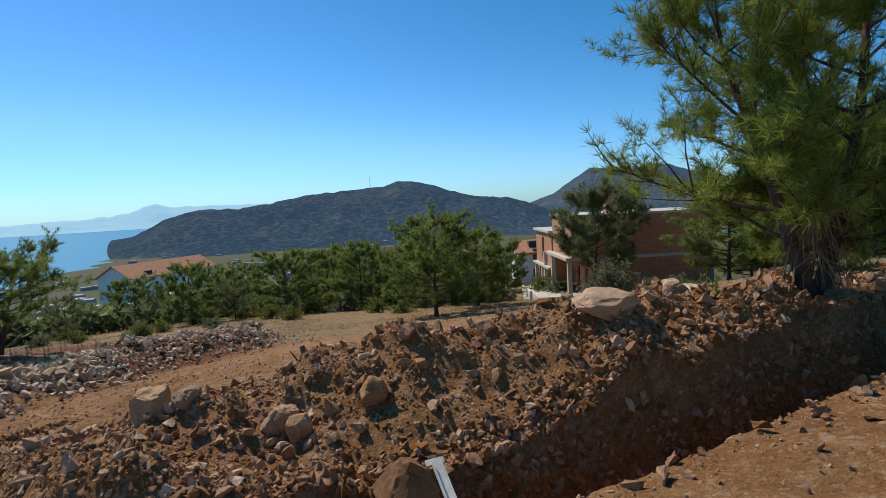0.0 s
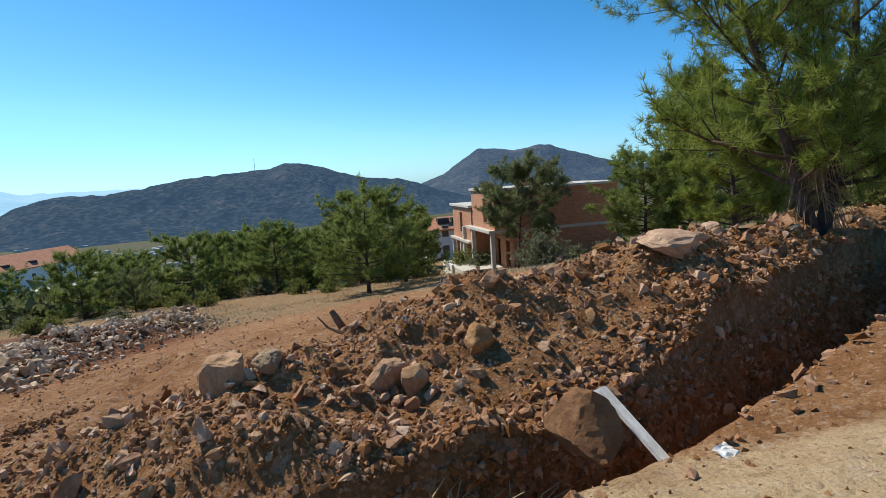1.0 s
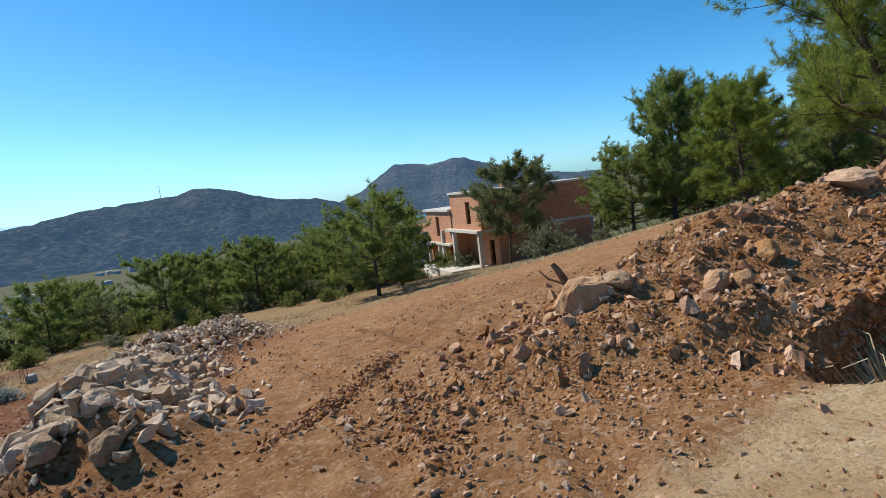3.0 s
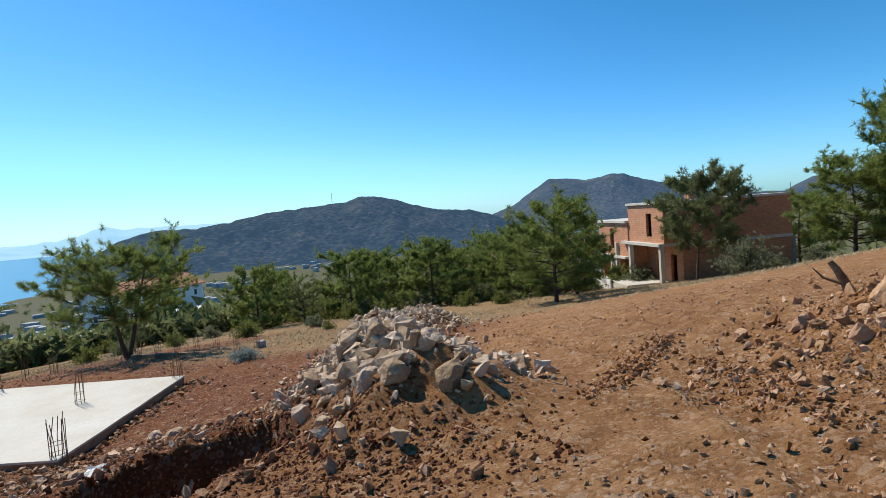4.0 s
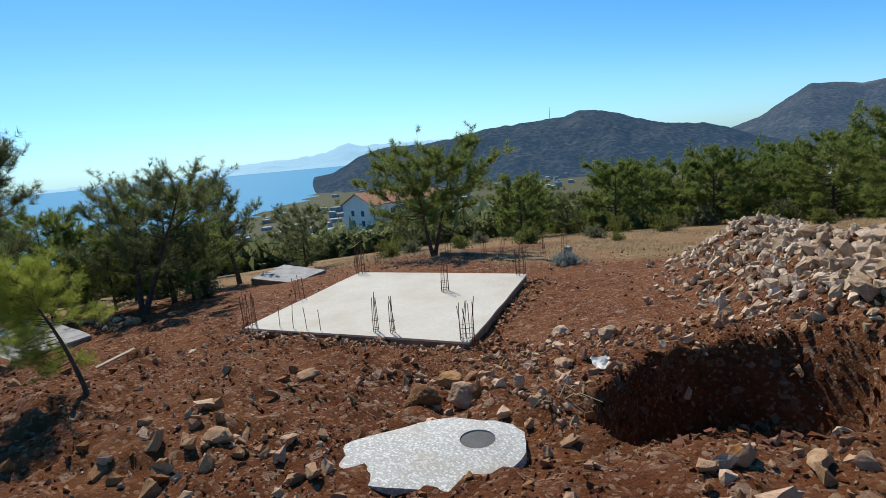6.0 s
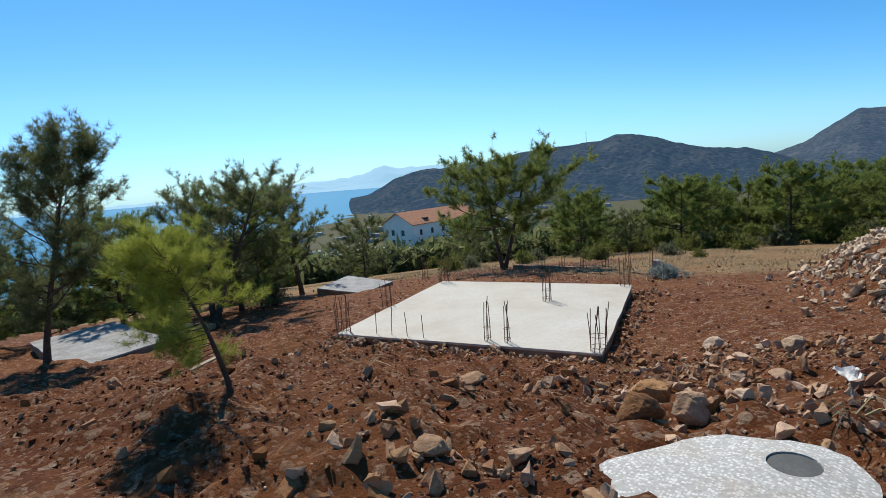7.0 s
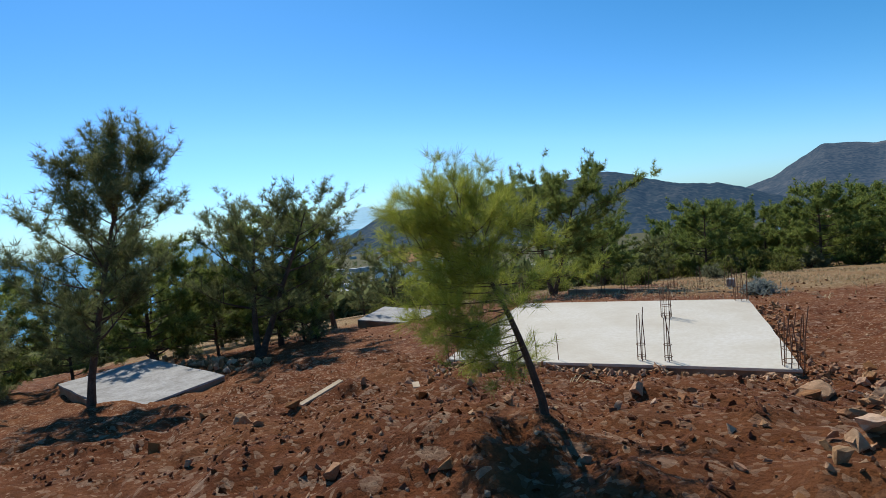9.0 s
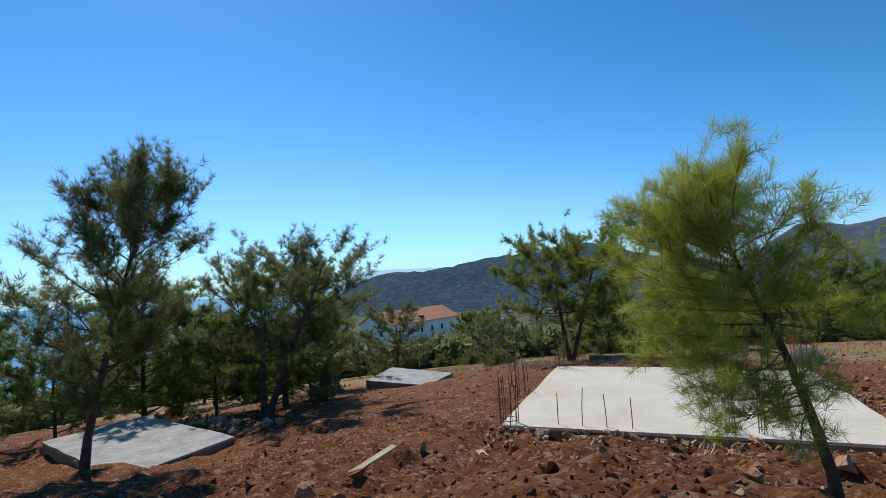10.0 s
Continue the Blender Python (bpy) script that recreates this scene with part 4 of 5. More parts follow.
# ---- brick house shell ----
def brick_house():
    u, v = Vector((-0.36, 0.933, 0)), Vector((0.933, 0.36, 0))
    m = Matrix(((v.x, u.x, 0, -0.70), (v.y, u.y, 0, 41.1), (0, 0, 1, -5.55), (0, 0, 0, 1))) @ Matrix.Diagonal((0.88, 0.88, 0.88, 1))
    root = thing("brick_house", m, "unfinished two-storey red brick house with concrete columns", "house")
    L, D, H1, H = 11.4, 6.2, 3.25, 6.75
    t = 0.22

    def wall(name, x0, y0, x1, y1, z0, z1, opens=()):
        """A wall along x or y with openings (from, to, sill, head) cut through it."""
        bm = bmesh.new()
        run_x = x1 - x0 > y1 - y0
        a0, a1 = (x0, x1) if run_x else (y0, y1)
        cuts = sorted(opens)
        at = a0

        def seg(s0, s1, zz0, zz1):
            if s1 - s0 > 0.01 and zz1 - zz0 > 0.01:
                box(bm, *((s0, y0, zz0, s1, y1, zz1) if run_x else (x0, s0, zz0, x1, s1, zz1)))

        for o0, o1, s, h in cuts:
            seg(at, o0, z0, z1)
            seg(o0, o1, z0, s)
            seg(o0, o1, h, z1)
            at = o1
        seg(at, a1, z0, z1)
        return part(name, bm, BRICK, root)

    wall("upper_side_wall", 0, 0, L, t, H1 + 0.25, H)
    wall("lower_side_wall", 1.6, 0, L, t, -0.6, H1 - 0.02)
    wall("upper_front_wall", 0, t + 0.003, t, D, H1 + 0.25, H, [(2.0, 2.95, H1 + 0.75, H - 0.75)])
    wall("lower_front_wall", 1.6, t + 0.003, 1.6 + t, D, -0.6, H1 - 0.02, [(1.0, 2.0, 0.0, 2.4), (3.4, 4.5, 0.0, 2.4)])
    wall("far_wall", 0, D, L, D + t, -0.6, H)
    wall("end_wall", L - t, t + 0.003, L - 0.003, D - 0.003, -0.6, H)
    box_part("floor_slab", (-0.5, -0.02, H1, L + 0.03, D + 1.0, H1 + 0.25), CONCRETE, root, "concrete floor slab", 0.01)
    box_part("roof_slab", (-0.18, -0.12, H, L + 0.14, D + 0.3, H + 0.2), CONCRETE, root, "pale concrete roof slab", 0.01)
    for x, y in ((-0.35, 0.0), (-0.35, 5.6), (-0.35, 8.6)):
        box_part("column", (x, y, -0.6, x + 0.34, y + 0.34, H1), CONCRETE, root, "pale concrete column", 0.01)
    box_part("corner_post", (L - 0.02, -0.05, -0.6, L + 0.24, 0.24, H1), CONCRETE_GREY, root)
    box_part("chimney", (3.6, 2.2, H + 0.2, 4.25, 2.85, H + 2.0), BRICK, root, "brick chimney stack", 0.01)
    for x in (L + 0.05, 2.2):
        v2, f2 = [], []
        tube(v2, f2, [(x, 0.1, H + 0.2), (x, 0.1, H + 1.0)], [0.02, 0.02], 5)
        part("roof_bar", (v2, f2), RUST, root)
    # lower wing behind
    w0, w1, wh = D + 0.25, 13.2, 5.15
    wall("wing_front_wall", -0.1, w0, -0.1 + t, w1, 2.0, wh, [(9.6, 10.5, 2.6, 4.6)])
    wall("wing_far_wall", -0.1 + t + 0.003, w1 - t, 5.5, w1, -0.9, wh)
    wall("wing_ground_wall", 1.7, w0, 1.7 + t, w1 - t - 0.003, -0.9, 1.8, [(8, 9.5, -0.5, 1.6), (10.5, 12, -0.5, 1.6)])
    box_part("wing_floor", (-0.5, w0, 1.8, 5.5, w1 + 0.1, 2.0), CONCRETE, root)
    box_part("wing_roof", (-0.35, w0, wh, 5.6, w1 + 0.3, wh + 0.22), CONCRETE, root, "pale concrete roof slab", 0.01)
    for y in (w1 - 0.4, 9.8):
        box_part("column", (-0.35, y, -0.9, -0.05, y + 0.3, 1.8), CONCRETE, root, "pale concrete column", 0.01)
    box_part("terrace", (-2.3, 2.2, -1.1, 1.55, 9.0, 0.0), CONCRETE, root, "white concrete terrace edge", 0.02)
    box_part("terrace_wall", (-2.5, 5.4, -1.4, -2.32, 9.0, 0.12), WHITE_WALL, root, "white parapet", 0.01)


brick_house()


def gable_villa(x, y, z, turn, length, width, eaves, ridge, n_windows, label):
    root = thing("villa", pose(x, y, z, 0, 0, turn), label, "house")
    bm = bmesh.new()
    box(bm, 0, 0, -2.0, length, width, eaves)
    part("wall", bm, WHITE_WALL, root)
    bm = bmesh.new()
    o, th = 0.5, 0.22
    prof = [(-o, eaves - 0.25), (width / 2, ridge), (width + o, eaves - 0.25)]
    a = [bm.verts.new((-o, py, pz)) for py, pz in prof] + [bm.verts.new((-o, py, pz + th)) for py, pz in prof[::-1]]
    b = [bm.verts.new((length + o, p.co.y, p.co.z)) for p in a]
    bm.faces.new(a)
    bm.faces.new(b[::-1])
    for k in range(6):
        j = (k + 1) % 6
        bm.faces.new((a[j], a[k], b[k], b[j]))
    part("roof", bm, TILES, root, "orange clay tile roof")
    for end in (0.02, length - 0.02):
        bm = bmesh.new()
        tri = [bm.verts.new((end + s, py, pz)) for s in (-0.02, 0.02) for py, pz in ((0, eaves), (width, eaves), (width / 2, ridge - 0.05))]
        bm.faces.new(tri[:3]), bm.faces.new(tri[3:][::-1])
        for k in range(3):
            bm.faces.new((tri[k], tri[(k + 1) % 3], tri[3 + (k + 1) % 3], tri[3 + k]))
        part("gable", bm, WHITE_WALL, root)
    for row, (s, h) in enumerate(((0.3, 1.9), (3.1, 4.6))):
        for k in range(n_windows):
            wx = length * (k + 0.7) / (n_windows + 0.4)
            win = box_part("window", (wx - 0.45, -0.05, s, wx + 0.45, 0.02, h), GLASS, root, "dark window")
            box_part("window_frame", (wx - 0.52, -0.03, h, wx + 0.52, 0.03, h + 0.1), WHITE_WALL, win)
        for k in range(2):
            wy = width * (k + 1) / 3
            box_part("window", (-0.05, wy - 0.6, s, 0.02, wy + 0.6, h), GLASS, root, "dark window")
    for k in (0.2, 0.45):
        box_part("roof_window", (length * k, 1.0, eaves + 0.6, length * k + 1.6, 2.4, eaves + 1.35), DARK_HOLE, root)
    return root


gable_villa(-115, 106, -19.6, 87, 28, 12, 6.2, 9.2, 6, "long white two-storey villa with an orange tile roof")
gable_villa(-25.2, 83, -11.2, 30, 7, 6, 3.6, 5.0, 2, "small white house among the pines")
gable_villa(-11.2, 75, -9.6, 20, 8, 7, 4.2, 5.4, 2, "white house behind the brick shell")



# ---- shrubs, straw and weeds ----
def shrub(name, m, radius, height, seed, mat, label, leaves=2600, leaf=0.09, width=0.018, category="shrub", group=""):
    rnd, rg = random.Random(seed), np.random.default_rng(seed)
    root = thing(name, m, label, category, group)
    at, way, sv, sf = [], [], [], []
    for k in range(26):
        a, e = rnd.uniform(0, 2 * math.pi), rnd.uniform(0.25, 1.45)
        d = Vector((math.cos(a) * math.cos(e), math.sin(a) * math.cos(e), math.sin(e)))
        l = rnd.uniform(0.7, 1.08)
        tip = Vector((d.x * radius * l, d.y * radius * l, d.z * height * l))
        tube(sv, sf, [(0, 0, -0.05), tip * 0.5 + Vector((0, 0, 0.03)), tip], [0.02 * radius + 0.004, 0.012 * radius + 0.003, 0.003], 4)
        for s in range(leaves // 26 // 6):
            f = rnd.uniform(0.35, 1.0)
            at.append(tip * f + Vector((rnd.gauss(0, 0.12), rnd.gauss(0, 0.12), rnd.gauss(0, 0.09))) * radius)
            way.append(d * 0.8 + Vector((0, 0, 0.4)))
    part("stem_work", (sv, sf), BARK, root)
    v, f = needles(rg, np.array([p[:] for p in at]), np.array([p[:] for p in way]), leaf, width, 6)
    crown = new("foliage", mesh_np("foliage", v, f, mat))
    crown.parent = root
    return root


shrub("shrub", pose(2.2, 31.2, gz(2.2, 31.2)), 1.75, 2.2, 71, OLIVE, "rounded grey-green olive shrub in dry grass", 5200, 0.16, 0.03)
SHRUB_A = shrub("shrub", pose(-33.5, 10.8, gz(-33.5, 10.8)), 0.8, 0.8, 72, OLIVE, "low grey-green shrub in dry grass", 2200, 0.12, 0.02, group="shrubs on the slope")
SHRUB_B = shrub("shrub", pose(-31.0, 27.0, gz(-31.0, 27.0)), 0.9, 0.9, 73, SHRUB, "low yellow-green shrub in dry grass", 2200, 0.12, 0.022, group="shrubs on the slope")
for src, x, y, s in ((SHRUB_A, -38.6, 11.5, 1.2), (SHRUB_A, -36.5, 18.0, 0.8), (SHRUB_B, -34.0, 23.5, 1.1), (SHRUB_B, -26.5, 28.0, 1.2), (SHRUB_A, -23.5, 31, 1.1), (SHRUB_B, -20.5, 35.5, 1.3), (SHRUB_B, -15.0, 38.5, 1.3), (SHRUB_B, -24.5, 38.5, 1.4),
                     (SHRUB_A, -36.0, 28, 1.2), (SHRUB_B, -43, 24, 1.2), (SHRUB_A, 4.3, 33.5, 1.1), (SHRUB_A, 5.6, 31.5, 1.0), (SHRUB_B, 8.5, 13.2, 0.9), (SHRUB_B, 4.6, 13.0, 0.9), (SHRUB_B, 2.6, 13.5, 0.7), (SHRUB_A, -41, 14.5, 1.3), (SHRUB_B, -29, 32, 1.0),
                     (SHRUB_B, -12, 36.5, 1.1), (SHRUB_A, -6.5, 43, 1.2), (SHRUB_B, -44, 36, 1.5), (SHRUB_B, -50, 40, 1.5), (SHRUB_A, -35.5, 36, 1.3), (SHRUB_B, -21, 28, 0.6), (SHRUB_A, -37.6, 7.6, 0.9)):
    place_copy(src, x, y, s, x * 37 % 360)
for k in range(34):
    x = -34 + 0.95 * k + 0.8 * math.sin(k * 2.3)
    place_copy((SHRUB_A, SHRUB_B, SHRUB_B)[k % 3], x, 40.5 + 0.10 * (x + 34) * (x < -12) + 4.5 * math.sin(k * 1.7) ** 2 + 4 * (x > -5), 1.5 + 0.6 * math.sin(k * 3.1), k * 77 % 360)
shrub("weed_clump", pose(-19.0, 16.9, gz(-19.0, 16.9)), 0.75, 0.42, 75, AGAVE, "blue-grey weed clump on bare soil", 2000, 0.14, 0.02, "weed")


def straw_tuft(name, x, y, radius, height, seed, n, label):
    rg = np.random.default_rng(seed)
    root = thing(name, pose(x, y, gz(x, y)), label, "dry weeds")
    v, f = [], []
    for k in range(n):
        a, r = rg.uniform(0, 2 * math.pi), radius * rg.random() ** 0.5
        p = Vector((math.cos(a) * r * 0.6, math.sin(a) * r * 0.6, -0.03))
        d = Vector((math.cos(a) * rg.uniform(0.5, 2.4), math.sin(a) * rg.uniform(0.5, 2.4), 1)).normalized()
        h = height * rg.uniform(0.5, 1.2)
        tube(v, f, [p, p + d * h * 0.5, p + d * h * 0.85 + Vector((d.x, d.y, -1.3)) * h * 0.25], [0.008, 0.006, 0.003], 3)
    part("stalk_work", (v, f), STRAW, root)


straw_tuft("dry_weeds", 0.3, 4.0, 0.7, 1.1, 81, 420, "pale dry weed stalks hanging in the trench")
straw_tuft("dry_weeds", 0.95, 4.5, 0.45, 0.95, 82, 120, "pale dry weed stalks hanging in the trench")
for k, (x, y) in enumerate(((-19.2, 3.2), (-14.9, 5.6), (-12.9, 3.1), (-17.2, 15.2), (-20.2, 4.1))):
    straw_tuft("dry_twigs", x, y, 0.18, 0.5, 85 + k, 9, "thin dry twigs in loose soil")


def dry_grass():
    n = 85000
    x, y = rng.uniform(-46, 22, n), rng.uniform(15, 50, n)
    keep = (rng.random(n) < smooth((y - 16 - 0.3 * (x + 8)) / 9)) & (fbm(x, y, 0.22, 3, 77) > -0.25)
    x, y = x[keep], y[keep]
    z = ground_level(x, y)
    h = rng.uniform(0.04, 0.15, len(x))
    a = rng.uniform(0, 2 * math.pi, len(x))
    w = 0.013
    base = np.stack([x, y, z], -1)
    side = np.stack([np.cos(a), np.sin(a), 0 * a], -1) * w
    tip = base + np.stack([rng.normal(0, 0.07, len(x)), rng.normal(0, 0.07, len(x)), h], -1)
    v = np.stack([base - side, base + side, tip], 1).reshape(-1, 3)
    tagged(new("dry_grass", mesh_np("dry_grass", v, np.arange(len(v)).reshape(-1, 3), STRAW)), "short straw-coloured dry grass on the field", "grass", kind="stuff")


dry_grass()


# ---- loose furniture of the plot ----
def gutter_piece():
    a, b = Vector((1.75, 5.43, -0.27)), Vector((2.08, 5.06, -0.60))
    d = (b - a).normalized()
    root = thing("white_channel", Matrix.Translation(a) @ d.to_track_quat("X", "Z").to_matrix().to_4x4(), "dusty white plastic channel leaning over the trench", "channel")
    l = (b - a).length + 0.25
    for name, dims in (("web", (0, -0.045, 0, l, 0.045, 0.010)), ("flange", (0, -0.045, 0.012, l, -0.035, 0.045)), ("flange", (0, 0.035, 0.012, l, 0.045, 0.045))):
        box_part(name, dims, PVC, root, "", 0.002)
    box_part("end_plate", (-0.03, -0.09, -0.02, 0.03, 0.08, 0.009), PVC, root, "", 0.002)


gutter_piece()


def plank(x0, y0, x1, y1, width, thick, label):
    z0, z1 = gz(x0, y0) + 0.06, gz(x1, y1) + 0.06
    d = Vector((x1 - x0, y1 - y0, z1 - z0))
    ob = box_part("plank", (0, -width / 2, 0, d.length, width / 2, thick), WOOD, None, label, 0.004)
    ob.matrix_basis = Matrix.Translation((x0, y0, z0)) @ d.to_track_quat("X", "Z").to_matrix().to_4x4()
    tagged(ob, category="plank")


plank(-23.65, 2.5, -23.5, 3.3, 0.14, 0.03, "pale wooden plank lying on the soil")
plank(-22.3, 3.9, -22.55, 4.15, 0.12, 0.03, "short pale wooden board on the soil")


def kerb_wall():
    a, b = Vector((-26.9, 19.5, 0)), Vector((-20.7, 20.4, 0))
    d = (b - a).normalized()
    z = gz(-24, 20) - 0.15
    root = thing("low_wall", Matrix.Translation((a.x, a.y, z)) @ d.to_track_quat("X", "Z").to_matrix().to_4x4(), "low rough concrete wall of a second foundation", "wall")
    box_part("kerb", (0, -0.1, -0.3, (b - a).length, 0.1, 0.26), CONCRETE_EDGE, root, "", 0.02)
    box_part("end_post", ((b - a).length + 0.003, -0.16, -0.3, (b - a).length + 0.3, 0.16, 0.62), CONCRETE_GREY, root, "", 0.03)


kerb_wall()
for k in range(7):
    rebar_cluster(-26.3 + 0.95 * k, 19.3 + 0.14 * k, gz(-26.3 + 0.95 * k, 19.3 + 0.14 * k), 4, 0.9, 0.12, 90 + k)
for k, (x, y) in enumerate(((-30.5, 17.2), (-29.7, 17.9))):
    rebar_cluster(x, y, gz(x, y), 6, 1.1, 0.15, 110 + k)


def stump(x, y, label):
    root = thing("tree_stump", pose(x, y, gz(x, y)), label, "stump")
    v, f = [], []
    tube(v, f, [(0.1, 0, -0.2), (0.02, 0.02, 0.15), (-0.12, 0, 0.4), (-0.2, 0.03, 0.52)], [0.09, 0.075, 0.06, 0.045], 8)
    part("stem", (v, f), DARK_WOOD, root)
    v, f = [], []
    tube(v, f, [(0.05, 0.0, 0.1), (-0.3, 0.05, 0.25), (-0.45, 0.05, 0.42)], [0.03, 0.02, 0.01], 6)
    part("root_stub", (v, f), DARK_WOOD, root)


stump(-1.75, 9.0, "broken dark tree stump behind the mound")


def litter(x, y, size, seed, label):
    rnd = random.Random(seed)
    bm = bmesh.new()
    bmesh.ops.create_grid(bm, x_segments=6, y_segments=6, size=size)
    for v in bm.verts:
        v.co.z = 0.35 * size * noise.noise(v.co * (2.2 / size) + Vector((seed, 0, 0))) + 0.2 * size
        v.co.x += rnd.gauss(0, 0.06) * size
    bmesh.ops.solidify(bm, geom=bm.faces[:], thickness=0.004)
    ob = part("litter", bm, PVC)
    ob.matrix_basis = pose(x, y, gz(x, y) + 0.01, rnd.uniform(-15, 15), rnd.uniform(-15, 15), rnd.uniform(0, 360))
    tagged(ob, label, "litter")


litter(2.55, 4.75, 0.07, 3, "crumpled white plastic bag at the trench lip")
litter(-1.3, 2.0, 0.07, 4, "crumpled white plastic scrap on the road")
litter(0.55, 1.9, 0.06, 5, "crumpled white plastic scrap on the road")
litter(-13.0, 4.7, 0.14, 6, "crumpled white plastic scrap on the soil")


# ---- single boulders ----
def boulder(x, y, size, data, turn, label, flat=1.0, sink=0.12, tilt=0, z=None):
    ob = new("boulder", data)
    ob.matrix_basis = pose(x, y, gz(x, y) + size * flat * (0.36 - sink) if z is None else z, tilt, tilt * 0.5, turn) @ Matrix.Diagonal((size, size, size * flat, 1))
    return tagged(ob, label, "boulder")


def boulder_data(seed, mat, cuts):
    """A weathered boulder about 1 m across: a ball cut by random planes, then pitted."""
    rnd = random.Random(seed)
    bm = bmesh.new()
    bmesh.ops.create_icosphere(bm, subdivisions=4, radius=0.60)
    off = Vector((seed, seed * 0.37, 0))
    planes = [(Vector((rnd.gauss(0, 1), rnd.gauss(0, 1), rnd.gauss(0, 0.8))).normalized(), rnd.uniform(0.26, 0.42)) for k in range(cuts)]
    for v in bm.verts:
        p = v.co * (1 + 0.20 * noise.noise(v.co * 2.1 + off))
        for n, d in planes:
            over = p.dot(n) - d
            if over > 0:
                p = p - n * over
        v.co = p * (1 + 0.09 * noise.noise(p * 5.5 + off) + 0.05 * noise.noise(p * 13 + off) + 0.03 * noise.noise(p * 28 + off))
    me = bpy.data.meshes.new("big_boulder")
    bm.to_mesh(me)
    bm.free()
    me.materials.append(mat)
    return me


BIG = [boulder_data(400 + k, (PALE_ROCK, SOIL_ROCK, ROCK, PALE_ROCK, PALE_ROCK, SOIL_ROCK)[k], (14, 7, 18, 16, 18, 10)[k]) for k in range(6)]
for x, y, s, k, turn, flat, tilt, text in (
        (-2.22, 6.15, 0.62, 0, 20, 1.25, 8, "large pale brown boulder at the mound's foot"), (-1.65, 6.1, 0.46, 2, 60, 0.55, 5, "flat pale stone beside the large boulder"),
        (3.05, 8.25, 1.25, 3, 15, 0.30, 4, "flat slab of rock on the mound's crest"), (4.2, 9.9, 0.8, 2, 35, 0.4, 6, "pale flat rock on the mound's crest"),
        (-0.39, 6.15, 0.36, 0, 80, 1.3, 12, "upright tan rock on the mound"), (-0.05, 6.05, 0.34, 4, 10, 1.3, -10, "upright tan rock on the mound"), (0.6, 6.6, 0.4, 3, 140, 0.8, 4, "brown rock on the mound"),
        (0.75, 3.4, 0.55, 4, 25, 0.45, 3, "pale weathered rock at the trench lip"), (0.0, 2.75, 0.4, 2, 70, 0.4, 3, "pale weathered rock at the trench lip"),
        (-15.3, 0.55, 0.42, 4, 15, 0.7, 4, "pale limestone boulder in loose soil"), (-16.5, 2.6, 0.5, 4, 65, 0.7, -6, "pale limestone boulder in loose soil"), (-14.6, 2.75, 0.55, 5, 120, 0.75, 5, "brown boulder in loose soil"),
        (-14.15, 3.1, 0.5, 3, 200, 0.8, -4, "brown boulder in loose soil"), (-13.9, 7.2, 0.55, 2, 30, 0.6, 14, "tilted pale boulder beside the slab"), (-13.7, 4.95, 0.4, 4, 300, 0.6, 5, "pale limestone boulder in loose soil"),
        (-14.8, 3.65, 0.5, 0, 45, 0.8, 8, "pale limestone boulder in loose soil"), (-15.2, 8.2, 0.5, 2, 110, 0.65, -12, "tilted pale boulder beside the slab"), (-22.5, 0.75, 0.3, 3, 20, 0.8, 6, "brown boulder in loose soil"),
        (-7.4, 4.1, 0.42, 2, 40, 0.9, 25, "large tilted limestone block on the rock pile"), (-8.0, 4.15, 0.46, 2, 100, 0.6, -28, "large tilted limestone block on the rock pile"), (-8.5, 4.4, 0.38, 2, 10, 0.8, 12, "large limestone block on the rock pile"), (-7.7, 4.7, 0.40, 2, 200, 0.8, 18, "large limestone block on the rock pile")):
    boulder(x, y, s * (0.8 if "soil" in text or "slab" in text else 1.0), BIG[k], turn, text, flat, 0.1, tilt)
boulder(1.56, 5.14, 0.56, BIG[1], 30, "large soil-caked boulder wedged in the trench", 0.95, z=-0.48)


# ---- the rock pile: 300 stones as parts, the rest joined ----
def rock_pile():
    root = thing("rock_pile", pose(-9.5, 6.8, gz(-9.5, 6.8) - 0.9), "long heap of broken pale limestone rocks", "rock pile")
    inv = root.matrix_basis.inverted()
    rnd = random.Random(9)
    x, y = around_line(300, [(-7.65, 5.0, 0, 1.5)] + PILE[1:3], 0.40)
    s = sizes(300, 0.10, 0.42, 1.8)
    for k in range(300):
        ob = new("rock", STONES[k % 10])
        ob.parent = root
        lift = 0.10 + 0.12 * rnd.random()
        ob.matrix_basis = inv @ pose(x[k], y[k], gz(x[k], y[k]) + lift * s[k] / 0.4, rnd.uniform(-50, 50), rnd.uniform(-50, 50), rnd.uniform(0, 360)) @ Matrix.Diagonal((s[k], s[k], s[k] * rnd.uniform(0.7, 1.1), 1))
    n = 6000
    x, y = around_line(n, [(-7.6, 5.0, 0, 1.6)] + PILE[1:], 0.40)
    strew("pile_rubble", x, y, sizes(n, 0.06, 0.30, 2.0), PILE_STUFF, rng, "broken pale limestone rubble of the heap", 2, 0.0)


rock_pile()


